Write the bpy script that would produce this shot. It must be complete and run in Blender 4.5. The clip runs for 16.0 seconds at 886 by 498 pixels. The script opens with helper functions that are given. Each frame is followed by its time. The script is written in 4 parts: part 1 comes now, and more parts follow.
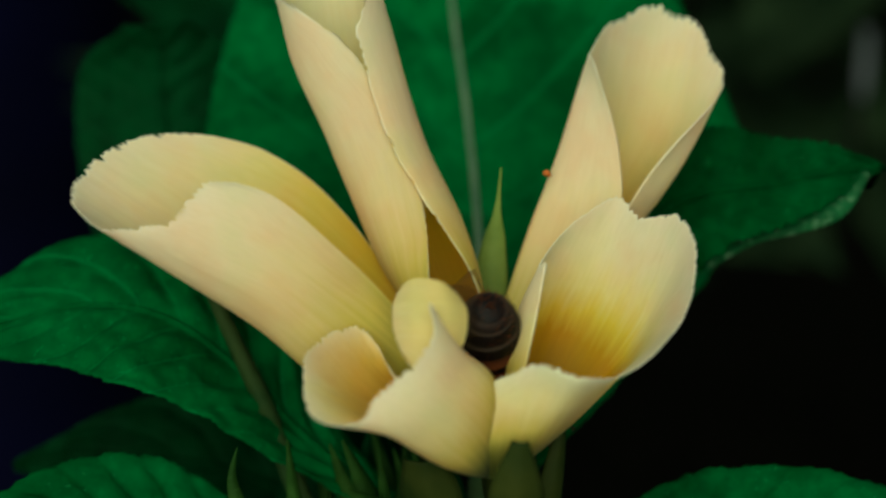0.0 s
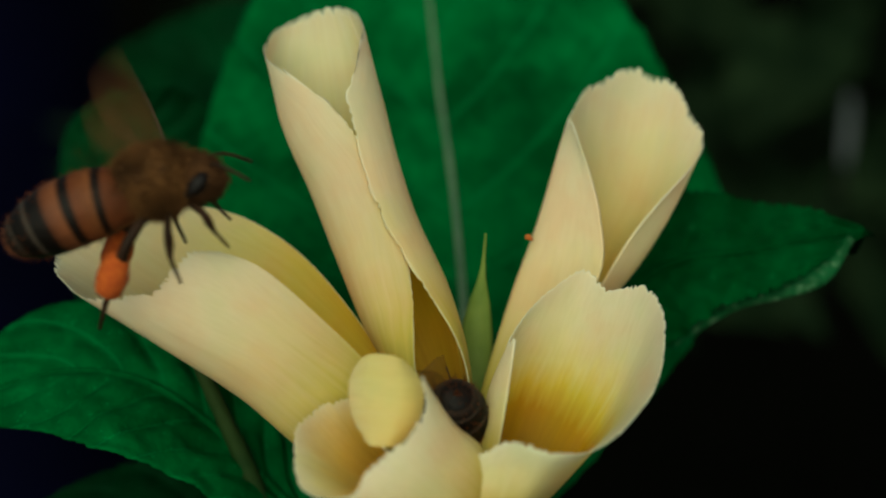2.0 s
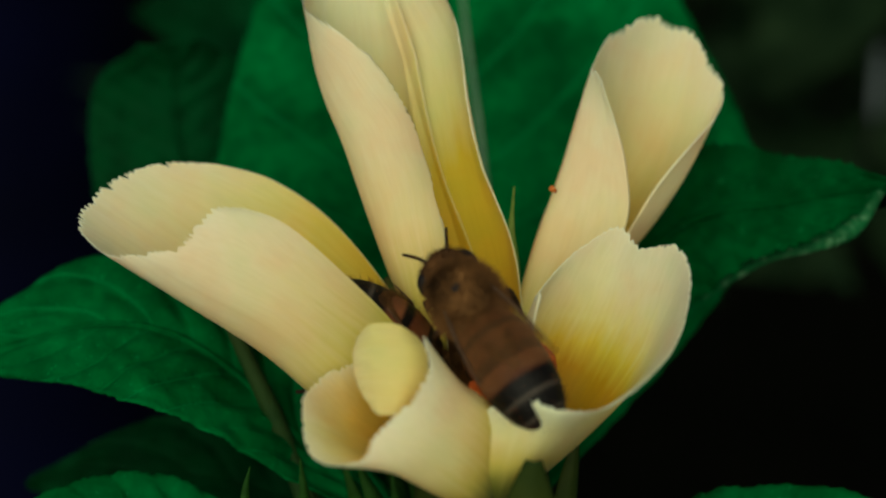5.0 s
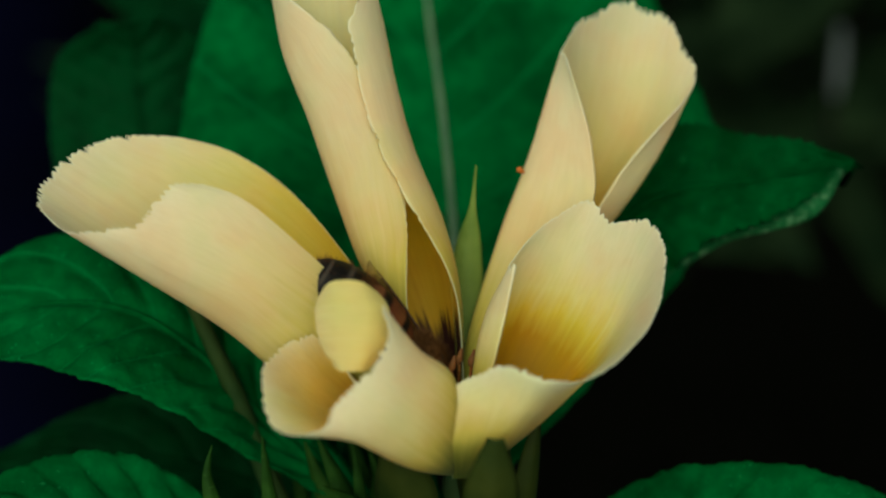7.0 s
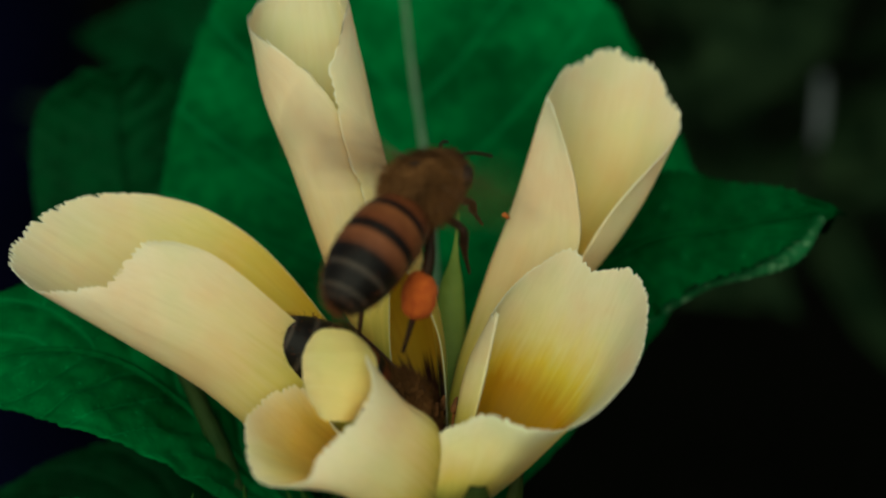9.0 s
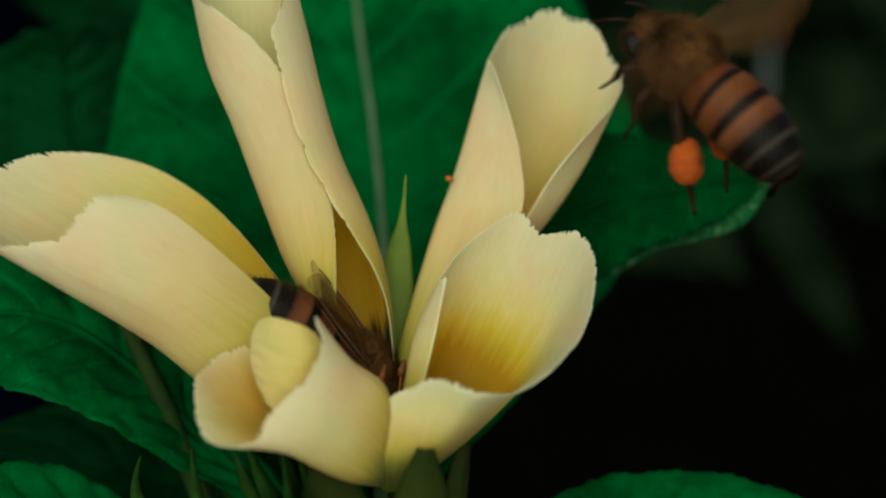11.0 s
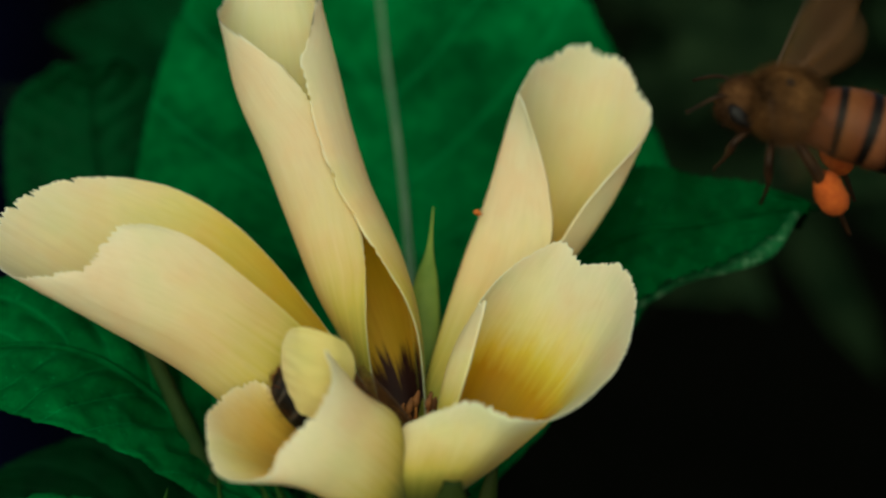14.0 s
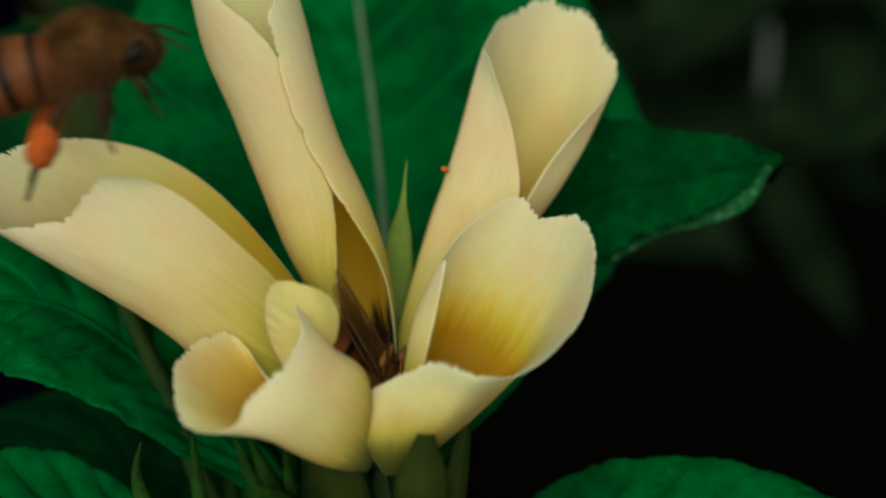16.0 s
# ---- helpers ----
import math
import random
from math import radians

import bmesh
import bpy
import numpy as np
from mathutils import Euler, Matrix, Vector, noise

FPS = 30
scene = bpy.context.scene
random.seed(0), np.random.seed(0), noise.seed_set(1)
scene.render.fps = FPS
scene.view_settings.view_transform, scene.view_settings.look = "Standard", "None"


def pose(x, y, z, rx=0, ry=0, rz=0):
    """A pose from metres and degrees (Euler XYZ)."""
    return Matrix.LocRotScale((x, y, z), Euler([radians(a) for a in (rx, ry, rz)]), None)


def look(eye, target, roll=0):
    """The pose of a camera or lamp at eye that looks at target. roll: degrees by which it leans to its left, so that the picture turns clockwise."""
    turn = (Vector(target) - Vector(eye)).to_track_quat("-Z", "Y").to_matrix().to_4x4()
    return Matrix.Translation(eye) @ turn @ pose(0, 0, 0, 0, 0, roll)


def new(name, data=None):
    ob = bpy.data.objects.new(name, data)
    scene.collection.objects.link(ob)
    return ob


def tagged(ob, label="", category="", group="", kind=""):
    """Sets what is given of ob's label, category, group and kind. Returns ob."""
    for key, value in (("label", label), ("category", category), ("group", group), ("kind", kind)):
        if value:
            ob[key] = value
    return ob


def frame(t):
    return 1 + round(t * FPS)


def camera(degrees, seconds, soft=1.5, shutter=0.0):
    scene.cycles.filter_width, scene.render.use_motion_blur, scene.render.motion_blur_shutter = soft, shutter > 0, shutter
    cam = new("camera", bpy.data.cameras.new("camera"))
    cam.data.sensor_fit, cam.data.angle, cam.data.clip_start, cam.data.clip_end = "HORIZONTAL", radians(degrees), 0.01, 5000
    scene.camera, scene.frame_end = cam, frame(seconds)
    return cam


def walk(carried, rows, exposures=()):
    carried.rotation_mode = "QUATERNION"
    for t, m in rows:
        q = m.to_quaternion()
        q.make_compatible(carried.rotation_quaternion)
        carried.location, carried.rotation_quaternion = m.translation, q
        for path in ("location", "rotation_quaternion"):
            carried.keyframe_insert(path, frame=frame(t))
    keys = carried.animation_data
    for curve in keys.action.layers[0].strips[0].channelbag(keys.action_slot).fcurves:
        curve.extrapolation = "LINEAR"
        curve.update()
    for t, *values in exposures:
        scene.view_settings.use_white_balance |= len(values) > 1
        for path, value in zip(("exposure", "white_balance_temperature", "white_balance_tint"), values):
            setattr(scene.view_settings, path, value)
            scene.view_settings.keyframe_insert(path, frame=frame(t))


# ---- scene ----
# ---- camera ----
# Everything near the flower is laid out in millimetres on axes that lean with the view:
# x to the right, y away from the camera, z up the picture; its origin is the mouth of the flower.
MM = 0.001
LEAN = 22.0
PLACE = pose(0, 0, 0.42) @ pose(0, 0, 0, -LEAN)
DIST, LENS = 136.0, 26.0
FOCAL = 784 / math.tan(radians(LENS / 2))
EYE = PLACE @ Vector((-0.96 * MM, -DIST * MM, 9.36 * MM))

cam = camera(LENS, 16.0, soft=2.2, shutter=0.6)
# seconds, and how far the view has swung from its rest, right and down, in units of 1/FOCAL
SWAY = [
    (0.0, 44, 5), (0.5, -7, 56), (1.0, 16, 85), (1.5, 43, 127), (2.0, 17, 120), (2.5, 34, 83), (3.0, 40, 21),
    (4.2, 58, 30), (5.5, 69, 40), (6.0, 44, 29), (6.5, -38, 29), (7.0, 0, 0), (7.5, -12, -12), (8.0, -11, 0),
    (8.5, -58, 17), (9.0, -31, 83), (9.5, -67, 90), (10.6, -108, 40), (12.0, -157, -12), (12.5, -65, 1),
    (13.0, 3, 67), (13.5, -9, 69), (14.0, -76, 74), (14.5, -128, 62), (15.0, -141, 42), (15.5, -179, 0),
    (16.0, -123, -8),
]
PATH = [(t, Matrix.Translation(EYE) @ pose(0, 0, 0, 90 - LEAN) @ pose(0, 0, 0, math.degrees(dy / FOCAL), math.degrees(dx / FOCAL)))
        for t, dx, dy in SWAY]
EXPOSURES = [(0, 0.03, 6700, -7), (1.5, -0.01, 6700, -7), (2, -0.07, 6700, -7), (3, -0.12, 6700, -7), (5.5, -0.03, 6700, -7), (6.5, -0.06, 6700, -7), (7, 0.06, 6700, -7), (7.5, 0.06, 6700, -7), (8.5, -0.04, 6700, -7), (9.5, -0.04, 6700, -7), (12, 0.01, 6700, -7), (12.5, 0.08, 6700, -7), (14, 0.08, 6700, -7), (14.5, -0.03, 6700, -7), (15, -0.03, 6700, -7), (15.5, 0.07, 6700, -7), (16, 0.04, 6700, -7)]
walk(cam, PATH, EXPOSURES)
cam.data.dof.use_dof = True
cam.data.dof.focus_distance = DIST * MM
cam.data.dof.aperture_fstop = 16.0

# ---- light ----
scene.view_settings.exposure = 0.0
world = bpy.data.worlds.new("sky")
scene.world = world
world.use_nodes = True
wn = world.node_tree
sky = wn.nodes.new("ShaderNodeTexSky")
sky.sky_type, sky.sun_disc = "NISHITA", False
sky.sun_elevation, sky.sun_rotation = radians(36), radians(194)
wn.links.new(sky.outputs[0], wn.nodes["Background"].inputs[0])
wn.nodes["Background"].inputs[1].default_value = 0.06
sun = new("sun", bpy.data.lights.new("sun", "SUN"))
sun.data.energy, sun.data.angle, sun.data.color = 3.5, radians(80), (1, 0.975, 0.79)
sun.matrix_basis = look((-0.25, -1.0, 0.74), (0, 0, 0))


# ---- materials ----
class Mat:
    """A small builder of node materials."""

    def __init__(self, name, rough=0.6):
        self.m = bpy.data.materials.new(name)
        self.m.use_nodes = True
        self.t = self.m.node_tree
        self.b = self.t.nodes["Principled BSDF"]
        self.b.inputs["Roughness"].default_value = rough

    def node(self, kind, **kw):
        n = self.t.nodes.new("ShaderNode" + kind)
        for k, v in kw.items():
            n.inputs[k].default_value = v
        return n

    def link(self, a, b):
        self.t.links.new(a, b)

    def ramp(self, src, stops):
        r = self.node("ValToRGB")
        e = r.color_ramp.elements
        while len(e) < len(stops):
            e.new(0.5)
        for el, (p, c) in zip(e, stops):
            el.position, el.color = p, (*c, 1)
        self.link(src, r.inputs[0])
        return r.outputs[0]

    def noise(self, scale, detail=4, coord="Object", stretch=None, rough=0.5):
        tc = self.node("TexCoord")
        out = tc.outputs[coord]
        if stretch:
            mp = self.node("Mapping")
            mp.inputs["Scale"].default_value = stretch
            self.link(out, mp.inputs[0])
            out = mp.outputs[0]
        n = self.node("TexNoise", Scale=scale, Detail=detail, Roughness=rough)
        self.link(out, n.inputs["Vector"])
        return n.outputs[0]

    def mix(self, a, b, fac, kind="MIX"):
        n = self.t.nodes.new("ShaderNodeMix")
        n.data_type, n.blend_type = "RGBA", kind
        for sock, v in ((n.inputs[0], fac), (n.inputs[6], a), (n.inputs[7], b)):
            if isinstance(v, (int, float)):
                sock.default_value = v
            elif isinstance(v, tuple):
                sock.default_value = (*v, 1)
            else:
                self.link(v, sock)
        return n.outputs[2]

    def bump(self, height, strength, dist):
        b = self.node("Bump", Strength=strength, Distance=dist)
        self.link(height, b.inputs["Height"])
        self.link(b.outputs[0], self.b.inputs["Normal"])
        return b.outputs[0]

    def color(self, c):
        if isinstance(c, tuple):
            self.b.inputs["Base Color"].default_value = (*c, 1)
        else:
            self.link(c, self.b.inputs["Base Color"])

    def translucent(self, color, amount):
        """Lets light through a thin sheet."""
        tr = self.node("BsdfTranslucent")
        self.link(color, tr.inputs[0])
        mx = self.node("MixShader", Fac=amount)
        self.link(self.b.outputs[0], mx.inputs[1])
        self.link(tr.outputs[0], mx.inputs[2])
        self.link(mx.outputs[0], self.t.nodes["Material Output"].inputs[0])


def uv_axis(m, axis):
    tc = m.node("TexCoord")
    s = m.node("SeparateXYZ")
    m.link(tc.outputs["UV"], s.inputs[0])
    return s.outputs[axis]


def petal_material(name, stops):
    m = Mat(name, 0.6)
    ragged, shifted = m.t.nodes.new("ShaderNodeMath"), m.t.nodes.new("ShaderNodeMath")
    ragged.operation, shifted.operation = "MULTIPLY_ADD", "SUBTRACT"
    m.link(m.noise(9, 3, "UV", (5, 0.3, 1)), ragged.inputs[0])
    ragged.inputs[1].default_value = 0.16
    m.link(uv_axis(m, 1), ragged.inputs[2])
    m.link(ragged.outputs[0], shifted.inputs[0])
    shifted.inputs[1].default_value = 0.08
    base = m.ramp(shifted.outputs[0], stops)
    streak = m.ramp(m.noise(9, 5, "UV", (14, 1.2, 1)), [(0.3, (0.90, 0.88, 0.80)), (0.62, (1, 1, 1))])
    blotch = m.ramp(m.noise(260, 3), [(0.32, (1.0, 0.91, 0.84)), (0.5, (1, 1, 0.97)), (0.68, (0.94, 1, 0.93))])
    c = m.mix(m.mix(base, streak, 0.38, "MULTIPLY"), blotch, 0.7, "MULTIPLY")
    # a thin paler margin all round
    rim = m.t.nodes.new("ShaderNodeUVMap")
    rim.uv_map = "rim"
    sp = m.node("SeparateXYZ")
    m.link(rim.outputs[0], sp.inputs[0])
    steps = []
    for kind, a, b in (("MULTIPLY_ADD", sp.outputs[0], 2.0), ("ABSOLUTE", 0, None), ("MAXIMUM", 1, sp.outputs[1]), ("SUBTRACT", 2, 0.984), ("MULTIPLY", 3, 60.0)):
        n = m.t.nodes.new("ShaderNodeMath")
        n.operation = kind
        m.link(steps[a] if isinstance(a, int) else a, n.inputs[0])
        if kind == "MULTIPLY_ADD":
            n.inputs[2].default_value = -1.0
        if isinstance(b, float):
            n.inputs[1].default_value = b
        elif b is not None:
            m.link(b, n.inputs[1])
        n.use_clamp = kind == "MULTIPLY"
        steps.append(n.outputs[0])
    c = m.mix(c, m.mix(c, (0.88, 0.91, 0.82), 0.5), steps[-1])
    m.color(c)
    m.bump(m.noise(9, 6, "UV", (22, 1.5, 1)), 0.08, 0.0003)
    m.b.inputs["Specular IOR Level"].default_value = 0.25
    m.b.inputs["Sheen Weight"].default_value = 0.1
    m.translucent(c, 0.6)
    return m.m


def vein_lines(m, count):
    """Fine side veins that leave the midrib at a slant."""
    def math_node(kind, a, b):
        n = m.t.nodes.new("ShaderNodeMath")
        n.operation = kind
        for sock, v in zip(n.inputs, (a, b)):
            if isinstance(v, (int, float)):
                sock.default_value = v
            else:
                m.link(v, sock)
        return n.outputs[0]
    off = math_node("ABSOLUTE", math_node("SUBTRACT", math_node("MULTIPLY", uv_axis(m, 0), 2.0), 1.0), 0)
    slant = math_node("SUBTRACT", uv_axis(m, 1), math_node("MULTIPLY", off, 0.22))
    wobble = math_node("MULTIPLY", m.noise(6, 2, "UV"), 0.02)
    saw = math_node("FRACT", math_node("MULTIPLY", math_node("ADD", slant, wobble), float(count)), 0)
    near = math_node("ABSOLUTE", math_node("SUBTRACT", saw, 0.5), 0)
    return math_node("MULTIPLY", math_node("MULTIPLY", math_node("SUBTRACT", near, 0.455), 22.0), 0.45)


def leaf_material(name, dark, light, rough=0.45, gloss=0.08, veins=0, sparkle=0.0):
    m = Mat(name, rough)
    n = m.ramp(m.noise(120, 6), [(0.3, dark), (0.7, light)])
    fine = m.ramp(m.noise(900, 4), [(0.35, (0.7, 0.75, 0.7)), (0.65, (1.1, 1.1, 1.05))])
    c = m.mix(n, fine, 0.7, "MULTIPLY")
    large = m.ramp(m.noise(45, 3), [(0.3, (0.55, 0.60, 0.55)), (0.7, (1.25, 1.2, 1.15))])
    c = m.mix(c, large, 0.8, "MULTIPLY")
    mottle = m.ramp(m.noise(330, 4, rough=0.65), [(0.36, (0.72, 0.76, 0.72)), (0.64, (1.3, 1.25, 1.3))])
    c = m.mix(c, mottle, 0.75, "MULTIPLY")
    # pale specks that put a fine glossy sheen into the leaf colour
    specks = m.ramp(m.noise(2600, 2), [(0.66, (0, 0, 0)), (0.74, (1, 1, 1))])
    c = m.mix(c, tuple(min(1, v * 1.6 + 0.012) for v in light), m.mix((0, 0, 0), specks, 0.5))
    if veins:
        c = m.mix(c, tuple(v * 1.3 + 0.008 for v in light), vein_lines(m, veins))
    # white points of colour that stand in for specular sparkle
    if sparkle:
        glints = m.ramp(m.noise(1900, 3, rough=0.7), [(0.55, (0, 0, 0)), (0.66, (1, 1, 1))])
        c = m.mix(c, (0.08, 0.17, 0.09), m.mix((0, 0, 0), glints, sparkle))
    m.color(c)
    m.bump(m.noise(700, 5), 0.5, 0.0006)
    m.b.inputs["Specular IOR Level"].default_value = gloss
    m.translucent(c, 0.15)
    return m.m


def plain(name, c1, c2, scale, rough=0.7, bump=0.3, dist=0.0005, gloss=0.3):
    m = Mat(name, rough)
    m.b.inputs["Specular IOR Level"].default_value = gloss
    m.color(m.ramp(m.noise(scale, 5), [(0.3, c1), (0.7, c2)]))
    m.bump(m.noise(scale * 3, 5), bump, dist)
    return m.m


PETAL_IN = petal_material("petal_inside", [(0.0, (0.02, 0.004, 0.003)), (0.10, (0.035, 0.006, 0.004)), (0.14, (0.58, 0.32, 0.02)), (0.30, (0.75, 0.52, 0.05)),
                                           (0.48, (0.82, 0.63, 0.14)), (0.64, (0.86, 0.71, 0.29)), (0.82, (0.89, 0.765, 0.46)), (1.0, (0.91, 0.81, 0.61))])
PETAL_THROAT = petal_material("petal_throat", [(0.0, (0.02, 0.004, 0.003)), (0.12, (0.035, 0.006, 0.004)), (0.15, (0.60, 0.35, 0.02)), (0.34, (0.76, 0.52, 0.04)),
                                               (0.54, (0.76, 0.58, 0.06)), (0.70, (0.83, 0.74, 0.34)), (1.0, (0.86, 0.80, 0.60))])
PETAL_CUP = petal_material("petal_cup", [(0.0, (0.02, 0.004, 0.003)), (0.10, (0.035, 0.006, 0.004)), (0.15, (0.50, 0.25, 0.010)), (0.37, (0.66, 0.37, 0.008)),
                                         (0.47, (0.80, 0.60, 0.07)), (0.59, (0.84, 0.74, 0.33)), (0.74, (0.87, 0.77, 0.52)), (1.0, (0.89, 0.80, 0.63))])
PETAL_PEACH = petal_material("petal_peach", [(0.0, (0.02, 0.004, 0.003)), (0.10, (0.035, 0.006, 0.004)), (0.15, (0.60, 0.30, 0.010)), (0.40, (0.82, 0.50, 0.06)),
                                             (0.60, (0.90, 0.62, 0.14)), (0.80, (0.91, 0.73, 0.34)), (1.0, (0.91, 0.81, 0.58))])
PETAL_OUT = petal_material("petal_outside", [(0.0, (0.14, 0.20, 0.02)), (0.11, (0.40, 0.39, 0.05)), (0.26, (0.74, 0.64, 0.15)), (0.42, (0.88, 0.76, 0.44)),
                                             (0.62, (0.90, 0.79, 0.58)), (1.0, (0.89, 0.81, 0.67))])
PETAL_PALE = petal_material("petal_pale", [(0.0, (0.14, 0.20, 0.02)), (0.11, (0.40, 0.39, 0.05)), (0.26, (0.74, 0.65, 0.16)), (0.42, (0.86, 0.79, 0.42)),
                                           (0.62, (0.89, 0.83, 0.58)), (1.0, (0.90, 0.86, 0.72))])
PETAL_CURL = petal_material("petal_curl", [(0.0, (0.82, 0.68, 0.26)), (0.8, (0.83, 0.71, 0.31)), (1.0, (0.86, 0.79, 0.50))])
LEAF = leaf_material("leaf", (0.0004, 0.042, 0.009), (0.0018, 0.112, 0.027), 0.7, 0.02, veins=9)
LEAF_PLAIN = leaf_material("young_leaf", (0.0003, 0.040, 0.008), (0.0012, 0.072, 0.017), 0.7, 0.02)
# Darker copy of LEAF, with the back leaves' shade put into its colour.
LEAF_SHADED = leaf_material("leaf_shaded", (0.0004, 0.015, 0.0045), (0.0011, 0.033, 0.009), 0.7, 0.02, veins=9)
LEAF_RIM = leaf_material("leaf_margin", (0.002, 0.055, 0.016), (0.010, 0.100, 0.032), 0.6, 0.06, sparkle=0.8)
RIB = plain("leaf_rib", (0.008, 0.055, 0.022), (0.02, 0.08, 0.036), 300)
PALE_RIB = plain("pale_leaf_rib", (0.05, 0.11, 0.06), (0.09, 0.15, 0.09), 300)
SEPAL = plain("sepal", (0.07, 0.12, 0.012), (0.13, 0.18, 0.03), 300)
# Sepal green darkened: shade under the flower is painted into the calyx.
SHADED_CALYX = plain("calyx", (0.006, 0.016, 0.0015), (0.024, 0.032, 0.004), 240, gloss=0.1)
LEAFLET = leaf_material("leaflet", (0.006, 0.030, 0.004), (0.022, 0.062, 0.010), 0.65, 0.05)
STEM = plain("stem", (0.02, 0.06, 0.012), (0.05, 0.09, 0.02), 250)
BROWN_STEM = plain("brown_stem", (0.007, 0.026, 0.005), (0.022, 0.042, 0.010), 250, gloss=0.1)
# Near-black, since the ground's deep shade is put into its colour.
SHADED_SOIL = plain("shaded_soil", (0.0008, 0.001, 0.0007), (0.003, 0.003, 0.002), 60, 0.95, 0.8, 0.01, 0.0)
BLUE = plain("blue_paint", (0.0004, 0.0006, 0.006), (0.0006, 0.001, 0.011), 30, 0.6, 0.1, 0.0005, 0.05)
# The far foliage is lit like the rest; its shade is this dark colour.
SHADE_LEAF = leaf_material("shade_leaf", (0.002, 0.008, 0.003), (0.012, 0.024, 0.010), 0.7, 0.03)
BARK = plain("bark", (0.012, 0.014, 0.011), (0.03, 0.03, 0.025), 200, 0.8)
FILAMENT = plain("filament", (0.20, 0.06, 0.01), (0.32, 0.12, 0.02), 600)
ANTHER = plain("anther", (0.10, 0.035, 0.008), (0.22, 0.08, 0.02), 900)
ORANGE_SPECK = plain("orange_speck", (0.30, 0.07, 0.01), (0.45, 0.12, 0.02), 2500)
GREY = plain("grey_wood", (0.03, 0.038, 0.041), (0.065, 0.074, 0.082), 200, 0.8)


# ---- building ----
def curve_at(points, u):
    """A point on a smooth line through evenly spaced points; numbers or vectors."""
    n = len(points) - 1
    i = min(int(u * n), n - 1)
    f = u * n - i
    p0, p1, p2, p3 = points[max(i - 1, 0)], points[i], points[i + 1], points[min(i + 2, n)]
    return 0.5 * (2 * p1 + (p2 - p0) * f + (2 * p0 - 5 * p1 + 4 * p2 - p3) * f * f + (3 * p1 - 3 * p2 + p3 - p0) * f ** 3)


def lerp_list(vals, u):
    n = len(vals) - 1
    i = min(int(u * n), n - 1)
    f = u * n - i
    return vals[i] * (1 - f) + vals[i + 1] * f


def part(name, bm, material, parent, label="", size=1.0):
    """Links a bmesh, in millimetres, as one mesh under a thing or a part."""
    bmesh.ops.scale(bm, vec=[MM * size] * 3, verts=bm.verts)
    me = bpy.data.meshes.new(name)
    for f in bm.faces:
        f.smooth = True
    bm.to_mesh(me)
    bm.free()
    me.materials.append(material)
    ob = new(name, me)
    ob.parent = parent
    return tagged(ob, label)


def sheet(rows, thick=0.0, uvs=None):
    """A sheet through rows of points, with texture coordinates across and along it; thick in millimetres."""
    bm = bmesh.new()
    uv = bm.loops.layers.uv.new("UVMap")
    nu, nv = len(rows), len(rows[0])
    grid = [[bm.verts.new(p) for p in row] for row in rows]
    bm.normal_update()
    for i in range(nu - 1):
        for j in range(nv - 1):
            f = bm.faces.new((grid[i][j], grid[i][j + 1], grid[i + 1][j + 1], grid[i + 1][j]))
            for loop, (a, b) in zip(f.loops, ((i, j), (i, j + 1), (i + 1, j + 1), (i + 1, j))):
                loop[uv].uv = uvs[a][b] if uvs else (b / (nv - 1), a / (nu - 1))
    if thick:
        bm.normal_update()
        bmesh.ops.solidify(bm, geom=bm.faces[:], thickness=thick)
    bmesh.ops.recalc_face_normals(bm, faces=bm.faces[:])
    return bm


def tube(points, radii, sides=10, steps=24, bm=None, cap=True):
    """A round, tapered, bent rod."""
    bm = bm or bmesh.new()
    pts = [Vector(p) for p in points]
    rings = []
    for i in range(steps + 1):
        u = i / steps
        c = curve_at(pts, u)
        t = (curve_at(pts, min(u + 0.01, 1)) - curve_at(pts, max(u - 0.01, 0))).normalized()
        a = t.orthogonal() if i == 0 else a - a.dot(t) * t
        a.normalize()
        b = t.cross(a)
        r = max(lerp_list(radii, u), 0.005)
        rings.append([bm.verts.new(c + r * (math.cos(k * math.tau / sides) * a + math.sin(k * math.tau / sides) * b)) for k in range(sides)])
    for r0, r1 in zip(rings, rings[1:]):
        for k in range(sides):
            bm.faces.new((r0[k], r0[(k + 1) % sides], r1[(k + 1) % sides], r1[k]))
    if cap:
        bm.faces.new(rings[0][::-1])
        bm.faces.new(rings[-1])
    return bm


